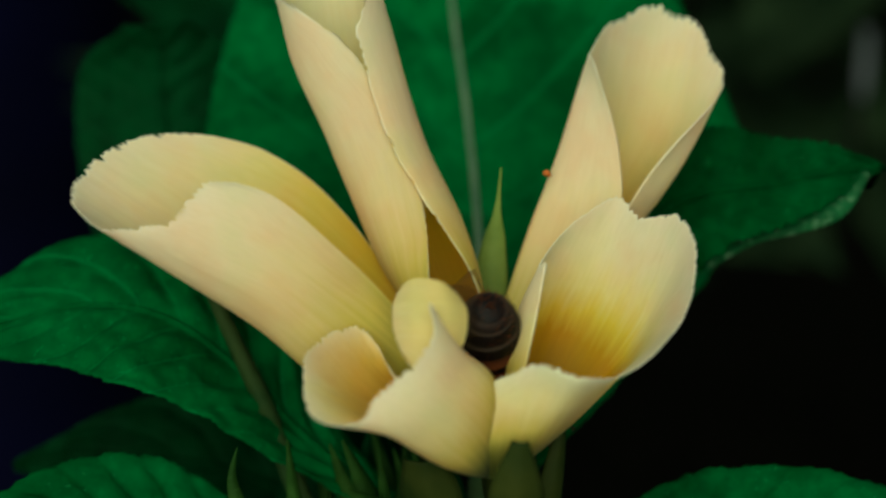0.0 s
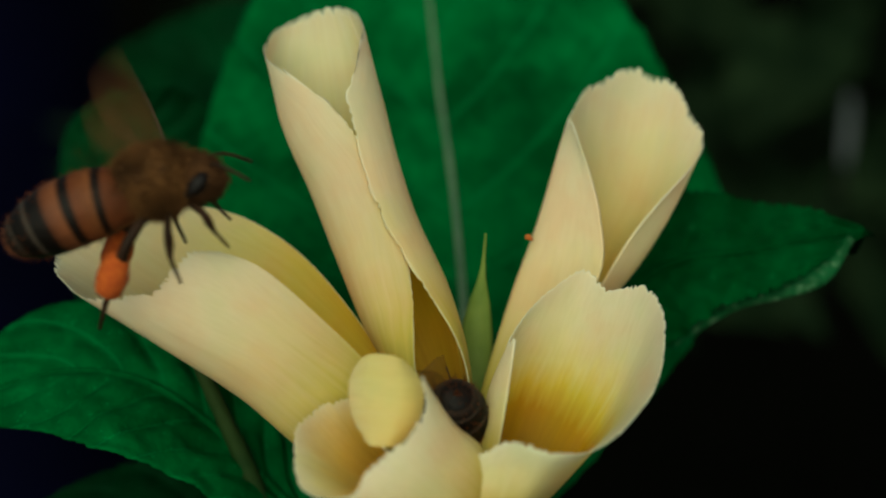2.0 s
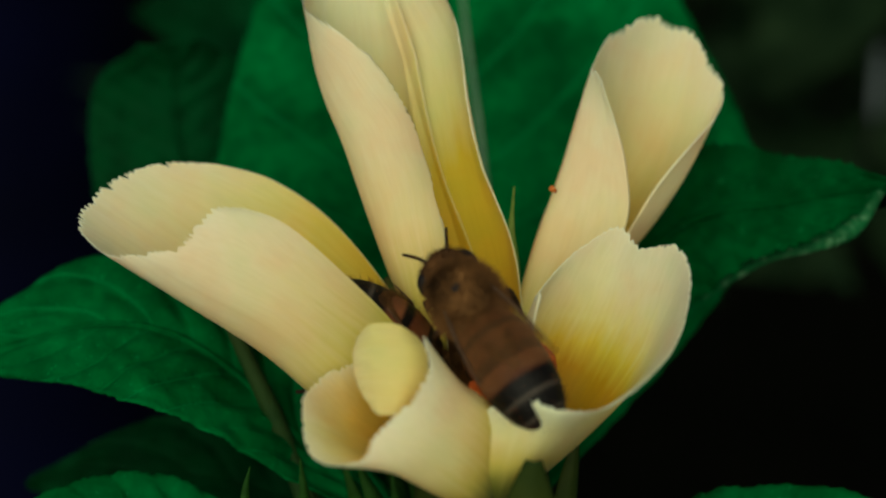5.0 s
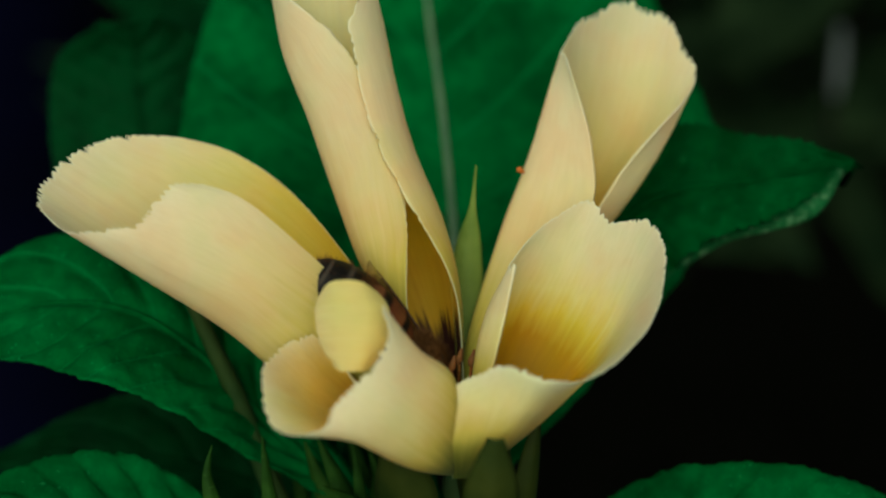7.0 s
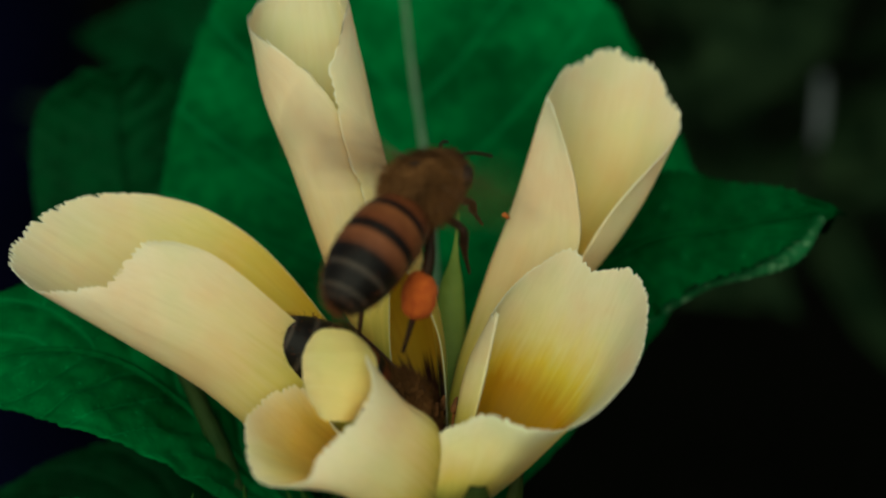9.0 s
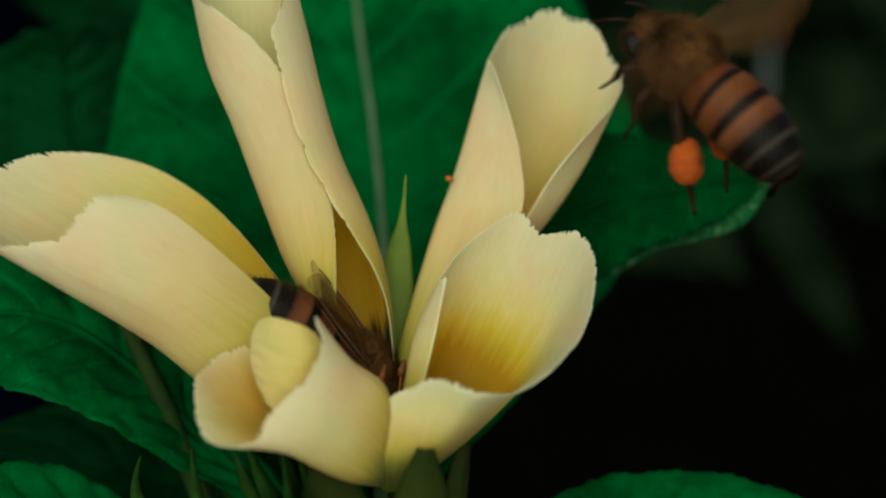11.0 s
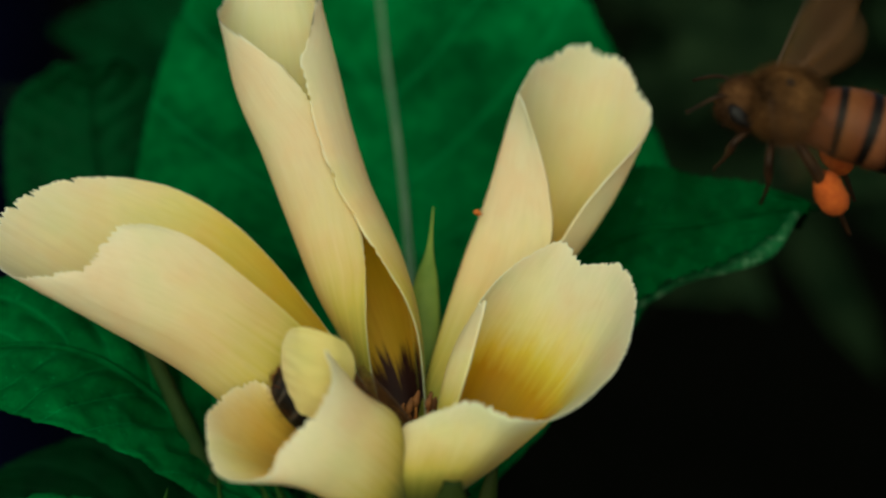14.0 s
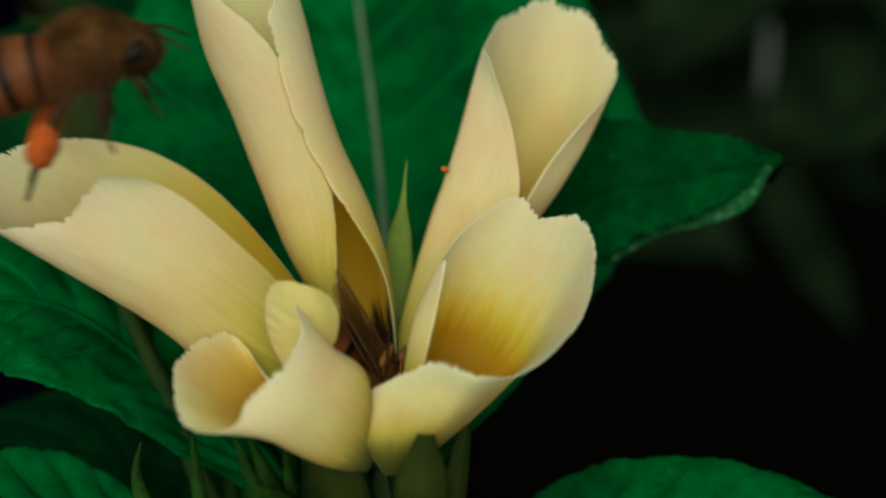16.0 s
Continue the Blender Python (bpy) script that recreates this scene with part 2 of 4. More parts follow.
def petal(parent, axis, radii, th0, th1, ref=(0, -1, 0), ring=(1.0, 1.0), cut=(0.12, 0.12), power=2.5, wave=0.3, dips=(), span=(0.0, 1.0), name="petal", seed=0, label="", nu=88, nv=124, inside=None):
    """A petal rolled round an axis, with an inner and an outer skin. th0, th1: where its two margins lie round the axis, from base to tip,
    in degrees from ref; ring: how the radius changes from one margin to the other; cut: how much shorter the margins are than the middle;
    dips: places across the petal, depth and breadth, where its rim hangs back; span: the stretch across the petal that is built."""
    axis = [Vector(p) for p in axis]
    ref = Vector(ref)
    rng = random.Random(seed)
    teeth = [rng.uniform(0.15, 1.0) for _ in range(400)]
    skins, uvs, rims = ([], []), [], []
    for i in range(nu + 1):
        rims.append([(span[0] + (span[1] - span[0]) * j / nv, i / nu) for j in range(nv + 1)])
        rows, uvr = ([], []), []
        for j in range(nv + 1):
            v = span[0] + (span[1] - span[0]) * j / nv
            end = 1 - cut[0 if v < 0.5 else 1] * abs(2 * v - 1) ** (power if isinstance(power, (int, float)) else power[0 if v < 0.5 else 1])
            end -= sum(depth * math.exp(-((v - mid) / broad) ** 2) for mid, depth, broad in dips)
            u = i / nu * end
            u -= 0.023 * teeth[j % 400] * (j % 2) * max(0, i / nu - 0.93) / 0.07
            u += 0.012 * (i / nu) ** 6 * noise.noise(Vector((v * 17, seed, 3)))
            u = max(min(u, 1.0), 0.0)
            c = curve_at(axis, u)
            t = (curve_at(axis, min(u + 0.01, 1)) - curve_at(axis, max(u - 0.01, 0))).normalized()
            e1 = (ref - ref.dot(t) * t).normalized()
            e2 = t.cross(e1)
            th = radians(lerp_list(th0, u) * (1 - v) + lerp_list(th1, u) * v)
            inward = 1 if th1[-1] > th0[-1] else -1
            if j in (0, nv) and span[0 if j == 0 else 1] == j / nv and u > 0.2:
                nick = 0.26 * teeth[(i * 3 + j) % 400] ** 2 * (i % 2) + 0.3 * noise.noise(Vector((u * 14, seed, j)))
                th += inward * (1 if j == 0 else -1) * min(1, (u - 0.2) * 4) * nick / max(curve_at(radii, u), 1.5)
            r = curve_at(radii, u) * (1 + (curve_at(ring, v) - 1) * (u ** 1.3 if len(ring) > 3 else 1))
            r += wave * u * u * noise.noise(Vector((v * 5 + seed * 3.1, u * 2.5, seed)))
            r += 0.035 * u * noise.noise(Vector((v * 38, u * 3, seed + 4)))
            d = math.cos(th) * e1 + math.sin(th) * e2
            thin = 0.10 * (1 - 0.6 * (i / nu) ** 8)
            rows[0].append(c + r * d)
            rows[1].append(c + (r + thin) * d)
            uvr.append((v, u))
        for k in (0, 1):
            skins[k].append(rows[k])
        uvs.append(uvr)
    bm = bmesh.new()
    uv = bm.loops.layers.uv.new("UVMap")
    uv_rim = bm.loops.layers.uv.new("rim")
    grids = [[[bm.verts.new(p) for p in row] for row in skin] for skin in skins]

    def face(corners, skin):
        f = bm.faces.new([grids[k][a][b] for k, a, b in corners])
        f.material_index = skin
        for loop, (k, a, b) in zip(f.loops, corners):
            loop[uv].uv = uvs[a][b]
            loop[uv_rim].uv = rims[a][b]

    for i in range(nu):
        for j in range(nv):
            for k in (0, 1):
                face([(k, i, j), (k, i, j + 1), (k, i + 1, j + 1), (k, i + 1, j)], k)
    for j in range(nv):
        face([(0, nu, j), (0, nu, j + 1), (1, nu, j + 1), (1, nu, j)], 1)
    for i in range(nu):
        for j in (0, nv):
            face([(0, i, j), (0, i + 1, j), (1, i + 1, j), (1, i, j)], 1)
    bmesh.ops.recalc_face_normals(bm, faces=bm.faces[:])
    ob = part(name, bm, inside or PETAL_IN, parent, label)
    ob.data.materials.append(PETAL_OUT)
    return ob


def spline_rows(points, n):
    """n + 1 points on a smooth line through the given ones, as an array."""
    p = np.array(points, float)
    k = np.linspace(0, len(p) - 1, n + 1)
    i = np.minimum(k.astype(int), len(p) - 2)
    f = (k - i).reshape(-1, *[1] * (p.ndim - 1))
    p0, p1, p2, p3 = p[np.maximum(i - 1, 0)], p[i], p[i + 1], p[np.minimum(i + 2, len(p) - 1)]
    return 0.5 * (2 * p1 + (p2 - p0) * f + (2 * p0 - 5 * p1 + 4 * p2 - p3) * f ** 2 + (3 * p1 - 3 * p2 + p3 - p0) * f ** 3)


def lofted_petal(parent, curves, tone, root=None, name="petal", seed=0, label="", nu=84, nv=340, inside=None, outside=None, tooth=0.75, crinkle=0.16):
    """A thin petal lofted over curves that run from margin to margin, first near the foot, last at the toothed rim, with an inner and an outer skin.
    root: the point in the throat where it narrows to its claw; tone: how far along its colours each curve lies."""
    lines = [spline_rows(c, nv) for c in curves]
    if root:
        lines.insert(0, np.array(root) + 0.22 * (lines[0] - lines[0].mean(0)))
    body = spline_rows(lines, 240)
    along = spline_rows([[t] for t in tone], 240)[:, 0]
    # the rim is cut into small uneven teeth
    arc = np.concatenate([[0], np.cumsum(np.linalg.norm(np.diff(lines[-1], axis=0), axis=1))])
    span = np.linalg.norm(np.diff(body[160:], axis=0), axis=2).sum(0) * 3
    cut = []
    for a, length in zip(arc, span):
        w = noise.noise(Vector((a * 0.9, seed, 2)))
        saw = abs((a / 0.52 + 0.8 * w) % 1 - 0.5) * 2
        big = noise.noise(Vector((a * 0.45, seed, 8)))
        cut.append((tooth * saw * (0.55 + 0.7 * noise.noise(Vector((a * 1.3, seed, 5)))) + tooth * 0.7 * big + tooth * 0.5) / max(length, 4))
    cut = np.clip(np.array(cut), 0, 0.2)
    rows = []
    for i in range(nu + 1):
        u = i / nu
        k = np.clip((u - cut * max(0, (u - 0.8) / 0.2) ** 2) * 240, 0, 239.999)
        j = k.astype(int)
        f = (k - j)[:, None]
        at = np.arange(nv + 1)
        rows.append(body[j, at] * (1 - f) + body[j + 1, at] * f)
    g = np.array(rows)
    # uneven side margins
    for j, inner in ((0, 3), (nv, nv - 3)):
        for i in range(nu // 4, nu + 1):
            step = g[i, inner] - g[i, j]
            nick = tooth * (0.3 * (i % 2) * abs(noise.noise(Vector((i * 0.7, seed, j)))) + 0.25 * (1 + noise.noise(Vector((i * 0.13, seed, j)))))
            g[i, j] += step / max(np.linalg.norm(step), 0.05) * min(nick, 0.8 * np.linalg.norm(step))
    du, dv = np.gradient(g, axis=0), np.gradient(g, axis=1)
    n = np.cross(du, dv)
    n /= np.maximum(np.linalg.norm(n, axis=2, keepdims=True), 1e-6)
    if (n * (g - g.mean(1, keepdims=True))).sum() < 0:
        n = -n
    rise = np.array([[crinkle * (i / nu) * noise.noise(Vector((j / nv * 9, i / nu * 3.5, seed))) + 0.02 * noise.noise(Vector((j / nv * 55, i / nu * 4, seed + 4)))
                      for j in range(nv + 1)] for i in range(nu + 1)])
    g = g + n * rise[..., None]
    thin = 0.10 * (1 - 0.6 * np.linspace(0, 1, nu + 1) ** 8)[:, None, None]
    verts = np.concatenate([g.reshape(-1, 3), (g + n * thin).reshape(-1, 3)]) * MM
    w, half = nv + 1, (nu + 1) * (nv + 1)
    faces, skin = [], []
    for i in range(nu):
        for j in range(nv):
            a = i * w + j
            faces += [(a, a + 1, a + w + 1, a + w), (half + a, half + a + w, half + a + w + 1, half + a + 1)]
            skin += [0, 1]
    for j in range(nv):
        a = nu * w + j
        faces.append((a, a + 1, half + a + 1, half + a))
        skin.append(1)
    for i in range(nu):
        for j in (0, nv):
            a = i * w + j
            faces.append((a, a + w, half + a + w, half + a))
            skin.append(1)
    me = bpy.data.meshes.new(name)
    me.from_pydata(verts.tolist(), [], faces)
    us = np.interp(np.linspace(0, 240, nu + 1), np.arange(241), along)
    idx = np.array([v for f in faces for v in f]) % half
    i, j = idx // w, idx % w
    for layer, up in (("UVMap", us[i]), ("rim", i / nu)):
        me.uv_layers.new(name=layer).data.foreach_set("uv", np.stack([j / nv, up], 1).ravel())
    me.polygons.foreach_set("material_index", skin)
    me.polygons.foreach_set("use_smooth", [True] * len(faces))
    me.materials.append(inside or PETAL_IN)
    me.materials.append(outside or PETAL_OUT)
    me.update()
    ob = new(name, me)
    ob.parent = parent
    return tagged(ob, label)


def leaf(parent, line, width, up, fold=0.25, relief=0.5, teeth=0.5, veins=9, profile=(0.15, 0.8, 1.0, 0.85, 0.5, 0.02), mat=None, rib_mat=None, seed=0, label=""):
    """A leaf blade along a line of points, with quilted side veins, a toothed margin and a raised midrib."""
    pts = [Vector(p) for p in line]
    up = Vector(up)
    nu, nv = 90, 34
    rng = random.Random(seed)
    rows = []
    prof = list(profile)
    for i in range(nu + 1):
        u = i / nu
        c = curve_at(pts, u)
        t = (curve_at(pts, min(u + 0.01, 1)) - curve_at(pts, max(u - 0.01, 0))).normalized()
        n = (up - up.dot(t) * t).normalized()
        s = t.cross(n)
        w = width * max(curve_at(prof, u), 0.01)
        row = []
        for j in range(nv + 1):
            v = 2 * j / nv - 1
            a = abs(v)
            tooth = ((u * 34 + 1.5 * noise.noise(Vector((u * 6, seed, 1)))) % 1 - 0.5) * (0.6 + noise.noise(Vector((u * 15, seed, 7))))
            ww = w + (teeth * tooth if a > 0.97 else 0) * min(1, w / 3)
            ph = (u - 0.22 * a) * veins
            q = abs(((ph % 1) - 0.5) * 2)
            z = fold * a * w + relief * (1 - q ** 3 * 1.6) * min(1, a * 4) * (1 - a * 0.6)
            z += 0.9 * relief * noise.noise(Vector((u * 9, v * 4, seed * 5.3))) + relief * 2.2 * a * noise.noise(Vector((u * 3.2, v, seed + 9)))
            row.append(c + s * v * ww + n * z)
        rows.append(row)
    blade = part("leaf", sheet(rows, 0.15), mat or LEAF, parent, label)
    rib = [rows[k * nu // 12][nv // 2] + 0.12 * n for k in range(13)]
    part("midrib", tube(rib, [0.5, 0.4, 0.3, 0.2, 0.08], 8, 30), rib_mat or RIB, blade, "pale raised leaf midrib")
    return blade


# ---- ground and distance ----
def ground():
    bm = bmesh.new()
    nx = 60
    g = []
    for i in range(nx + 1):
        row = []
        for j in range(nx + 1):
            a, b = (i / nx * 2 - 1), (j / nx * 2 - 1)
            x, y = 60 * a * abs(a) ** 2, 60 * b * abs(b) ** 2
            row.append(bm.verts.new((x, y, 0.05 * noise.noise(Vector((x * 2, y * 2, 0))))))
        g.append(row)
    for i in range(nx):
        for j in range(nx):
            bm.faces.new((g[i][j], g[i + 1][j], g[i + 1][j + 1], g[i][j + 1]))
    bmesh.ops.scale(bm, vec=(1000, 1000, 1000), verts=bm.verts)
    ob = part("ground", bm, SHADED_SOIL, None)
    tagged(ob, "dark bare garden earth, its deep shade painted into the colour", "ground", kind="structure")


ground()

# ---- flower ----
flower = new("flower")
flower.matrix_basis = PLACE
tagged(flower, "pale yellow flower with five rolled petals and dark brown throat", "flower")

MID_SHAPE = dict(axis=[(-0.8, 2.5, -2), (-2.4, 3, 5), (-4.2, 3.5, 10), (-6.3, 4, 15.5), (-7.7, 4, 20), (-9.2, 4, 25), (-10.9, 4, 32.5)],
                 radii=[1.2, 2.6, 3.25, 3.15, 3.25, 3.7, 3.7], th0=[80, 62, 33, 18, 16, 22, 95], th1=[285, 335, 378, 400, 398, 366, 242],
                 ring=(1.08, 1.0, 0.94), cut=(0.10, 0.10), seed=2, inside=PETAL_THROAT)
MID = petal(flower, **MID_SHAPE, span=(0.24, 1.0), nv=100)
MID_FLAP = petal(MID, **{**MID_SHAPE, "ring": (1.09, 1.03, 0.98)}, span=(0.0, 0.30), nv=40, name="petal_flap")
# curves across each petal, from the foot to the rim
LEFT = lofted_petal(flower, [
    [(-6.7, -1.5, 5.4), (-7.2, -2, 4.5), (-8.2, -2.2, 2.7), (-9.4, -2, 0.7), (-10.4, -1.2, -0.5), (-9.9, 0, -0.6), (-8.4, 1.5, 1.3), (-7.4, 2.5, 3.3), (-6.8, 2.8, 5.7), (-6.8, 2.8, 7.2)],
    [(-10.9, -3.5, 9.7), (-12.4, -4.3, 8.6), (-13.7, -4.5, 7.1), (-14.9, -4, 5.3), (-16.1, -2.2, 3.9), (-16.1, 0, 3.9), (-15.4, 2.5, 5.3), (-13.9, 4.2, 8.2), (-12.8, 5, 11.5), (-11.8, 4.8, 13.3)],
    [(-14.7, -4.5, 12.8), (-16.7, -5.2, 11.9), (-18.8, -5.3, 10.0), (-20.5, -4.5, 8.2), (-21.9, -2.5, 7.4), (-22.2, 0.5, 7.9), (-21.8, 3, 9.8), (-20.6, 5, 12.7), (-18.7, 5.8, 15.2), (-16.4, 5.8, 16.5)],
    [(-18.2, -4.5, 14.0), (-20.1, -5, 13.7), (-22.1, -5, 11.5), (-25.2, -4.2, 10.8), (-27.8, -2.8, 11.0), (-30.0, 0, 13.0), (-29.7, 2.5, 15.1), (-27.7, 4, 16.9), (-24.6, 5, 17.9), (-20.7, 5.5, 17.7)],
], (0, 0.22, 0.45, 0.72, 1), (-1.7, 0, -2.4), seed=1, tooth=1.1)
RIGHT = lofted_petal(flower, [
    [(2.6, 3, 2.9), (1.3, 4, 4.0), (1.6, 6, 4.4), (2.3, 6.5, 4.2), (2.8, 6, 3.8), (3.2, 5.5, 3.2), (3.1, 4, 2.4)],
    [(9.4, 4, 11.1), (3.7, 6, 11.1), (5.3, 9, 11.5), (7.7, 10.5, 11.1), (9.6, 10, 10.7), (10.9, 7.5, 10.6), (8.8, 5, 9.8)],
    [(9.9, 3.5, 16.7), (6.0, 6.5, 17.6), (8.3, 10, 18.4), (11.5, 11.5, 18.3), (14.0, 10.5, 17.6), (14.7, 7.5, 15.8), (12.5, 5, 15.5)],
    [(7.9, 4, 23.7), (8.0, 6.5, 24.7), (10.0, 9, 27.4), (13.8, 10.5, 28.7), (16.7, 10, 26.7), (18.2, 8, 22.8), (16.9, 5.5, 20.3)],
], (0, 0.22, 0.45, 0.72, 1), (0.3, 3, -1.2), seed=3, tooth=1.2)
FRONT_RIGHT = lofted_petal(flower, [
    [(2.1, -4, -0.3), (1.2, -2.5, 0.6), (1.7, -0.5, 1.0), (3.3, 1, 0.5), (4.9, 1, -0.7), (5.7, 0.5, -1.7), (6.1, 0, -2.2), (5.8, -2.5, -2.6), (4.5, -5, -3.4), (3.1, -7, -3.7), (1.5, -7.4, -3.6), (-1.6, -6.5, -3.9)],
    [(3.2, -4, 4.2), (2.0, -2, 4.1), (2.9, 0.5, 5.8), (5.8, 2, 6.1), (8.2, 2, 5.3), (10.0, 1, 4.2), (10.7, 0, 2.6), (9.8, -3.5, 1.2), (7.4, -7, -0.2), (5.2, -9, -0.5), (2.8, -8.6, 0.0), (-1.6, -6.2, -1.3)],
    [(4.2, -2.5, 8.7), (4.0, -1, 8.7), (5.9, 0.3, 10.9), (9.4, 0.6, 13.1), (11.1, 0.2, 11.6), (13.5, -1.2, 11.6), (14.6, -3.2, 9.4), (13.3, -6, 4.6), (9.4, -9, 1.1), (6.1, -10, 1.0), (3.0, -9.5, 1.9), (-0.8, -6.0, 0.1)],
], (0, 0.2, 0.54, 1), (0.9, -2, -6.0), seed=4, inside=PETAL_CUP, outside=PETAL_PALE)
FRONT_LEFT = lofted_petal(flower, [
    [(-3.1, -1, -2.5), (-4.3, -0.5, -2.4), (-4.9, -1.5, -2.9), (-5.0, -3, -3.9), (-4.6, -5, -4.7), (-3.6, -6.5, -5.2), (-2.4, -7.5, -5.3), (-1.3, -7.8, -4.4), (-0.5, -7.6, -2.9), (-0.2, -7.5, -1.5), (-0.1, -7.2, -0.3), (-0.2, -6.5, 0.4)],
    [(-6.6, -2.5, -0.4), (-8.0, -2.5, 0.8), (-9.1, -3.5, 0.4), (-9.6, -5.5, -1.0), (-9.0, -8, -2.3), (-7.4, -10, -3.0), (-5.9, -10.5, -3.1), (-4.4, -10.5, -1.8), (-3.4, -10, -0.2), (-2.8, -9.3, 1.2), (-2.5, -8.3, 2.3), (-2.6, -7, 2.6)],
    [(-8.4, -3.2, 2.3), (-10.1, -3.8, 3.7), (-11.7, -5, 3.2), (-13.0, -7, 1.8), (-13.2, -9, -0.5), (-12.0, -11, -2.5), (-9.6, -12, -2.4), (-7.8, -11.5, -0.1), (-5.8, -11, 1.9), (-4.8, -10.3, 3.7), (-5.2, -9.6, 5.8), (-4.6, -8.4, 5.0)],
], (0, 0.22, 0.55, 1), (-0.4, -3, -5.7), seed=5, inside=PETAL_PEACH, outside=PETAL_PALE)
# tiny orange speck on the left edge of the right petal
part("orange_speck", tube([(5.0, 5.6, 15.0), (4.7, 5.4, 15.2), (4.45, 5.4, 15.2)], [0.12, 0.24, 0.1], 8, 6), ORANGE_SPECK, RIGHT, "tiny orange speck on the petal")
CURL = lofted_petal(flower, [
    [(-5.4, -7.0, 6.4), (-4.6, -7.4, 5.2), (-4.7, -7.8, 3.2), (-6.0, -8.2, 1.3)],
    [(-6.6, -7.4, 7.2), (-6.0, -8.3, 5.4), (-6.1, -8.8, 3.1), (-6.7, -8.7, 1.2)],
    [(-8.3, -7.0, 7.2), (-8.1, -7.9, 5.4), (-7.9, -8.4, 3.2), (-7.6, -8.4, 1.2)],
    [(-9.3, -6.2, 6.3), (-9.6, -6.6, 5.1), (-9.3, -7.2, 3.2), (-8.4, -7.7, 1.6)],
], (0.75, 0.8, 0.85, 0.95), name="petal_curl", seed=6, label="margin of the front petal rolled over its cup", nu=40, nv=60, inside=PETAL_CUP, outside=PETAL_CURL, tooth=0.15)


def lance(name, parent, line, width, up, mat, profile=(0.5, 0.9, 1.0, 0.7, 0.3, 0.03), fold=0.5, label=""):
    """A narrow pointed blade, folded along its middle."""
    pts, up = [Vector(p) for p in line], Vector(up)
    rows = []
    for i in range(25):
        u = i / 24
        c = curve_at(pts, u)
        t = (curve_at(pts, min(u + 0.01, 1)) - curve_at(pts, max(u - 0.01, 0))).normalized()
        n = (up - up.dot(t) * t).normalized()
        w = width * max(curve_at(list(profile), u), 0.02)
        rows.append([c + t.cross(n) * v * w - n * fold * abs(v) ** 1.5 * w for v in (-1, -0.75, -0.5, -0.25, 0, 0.25, 0.5, 0.75, 1)])
    return part(name, sheet(rows, 0.12), mat, parent, label)


GROUND_POINT = PLACE.inverted() @ Vector((0.004, 0.05, -0.01)) / MM
part("stalk", tube([(1.8, 0.8, -4.6), (2.0, 1.2, -7), (2.2, 2, -11), (2.0, 4, -20), (1.6, 8, -40)], [2.1, 2.0, 1.7, 1.2, 1.1]), SHADED_CALYX, flower, "yellowish green flower stalk and calyx")
lance("sepal", flower, [(0.2, 4.5, 1), (0.7, 6.5, 5), (0.9, 6.8, 9), (1.2, 6.6, 12), (1.5, 6.2, 15.6)], 1.35, (0, -1, 0), SEPAL, (0.9, 1.0, 0.9, 0.62, 0.16, 0.03), fold=0.3)
lance("sepal", flower, [(2.2, -2, -16), (2.2, -6.5, -10.5), (2.3, -8.6, -6.8), (2.5, -9.8, -3.2)], 1.9, (0, -1, 0), SHADED_CALYX, (0.9, 1.0, 0.95, 0.3), fold=0.45)
lance("sepal", flower, [(-2.0, 0, -16), (-3.4, -2.6, -11), (-3.7, -4.6, -7.6), (-4.1, -5.8, -5.0)], 2.3, (-0.2, -1, 0), SHADED_CALYX, (0.9, 1.0, 0.95, 0.6), fold=0.45)
lance("sepal", flower, [(4.4, 0.8, -14), (4.9, -1.4, -9), (5.3, -2.2, -5.4), (5.8, -2.0, -2.0)], 1.0, (0.5, -1, 0), SHADED_CALYX, (0.9, 1.0, 0.8, 0.2))
for k in range(5):
    a = k * math.tau / 5 + 0.4
    foot, top = (0.2 + 0.5 * math.cos(a), 1.2 + 0.5 * math.sin(a), -3.5), (0.3 + 1.2 * math.cos(a), 1.0 + 1.0 * math.sin(a), 1.0 + 0.5 * math.sin(k * 2.1))
    st = part("stamen", tube([foot, ((foot[0] + top[0]) / 2, (foot[1] + top[1]) / 2, -1.2), top], [0.14, 0.12, 0.1], 6, 8), FILAMENT, flower, "brown stamen")
    part("anther", tube([(top[0] - 0.1, top[1], top[2] - 0.4), top, (top[0] + 0.2, top[1], top[2] + 0.8)], [0.15, 0.3, 0.08], 8, 8), ANTHER, st, "orange anther")

# ---- plant ----
plant = new("plant")
plant.matrix_basis = PLACE
tagged(plant, "leafy green shrub with large toothed leaves round the flower", "plant")
part("stem", tube([tuple(GROUND_POINT), (GROUND_POINT.x * 0.5, GROUND_POINT.y * 0.6, GROUND_POINT.z * 0.7), (1, 20, -80), (1.6, 8.5, -40), (0, 12, -14), (0.5, 15, -6)], [4, 3.4, 2.4, 1.8, 1.2, 0.8], 10, 40), STEM, plant, "upright green stem")
leaf(plant, [(1, 14, -8), (0.2, 20, 6), (-0.5, 26, 16), (-2.2, 32, 30), (-4, 38, 46), (-6, 42, 62)], 22.5, (0.1, -1, 0.35), rib_mat=PALE_RIB, seed=1, fold=0.12, relief=0.8)
leaf(plant, [(-23, 26, 2), (-25, 27, 10), (-26.8, 29, 18), (-27.6, 29.5, 23), (-27.6, 28.6, 26.4), (-27.4, 26.6, 28.6)], 7.6, (0.2, -0.95, 0.2), mat=LEAF_SHADED, rib_mat=LEAF_SHADED, seed=2, fold=-0.12, relief=0.22, profile=(0.7, 0.95, 1.0, 0.95, 0.78, 0.35))
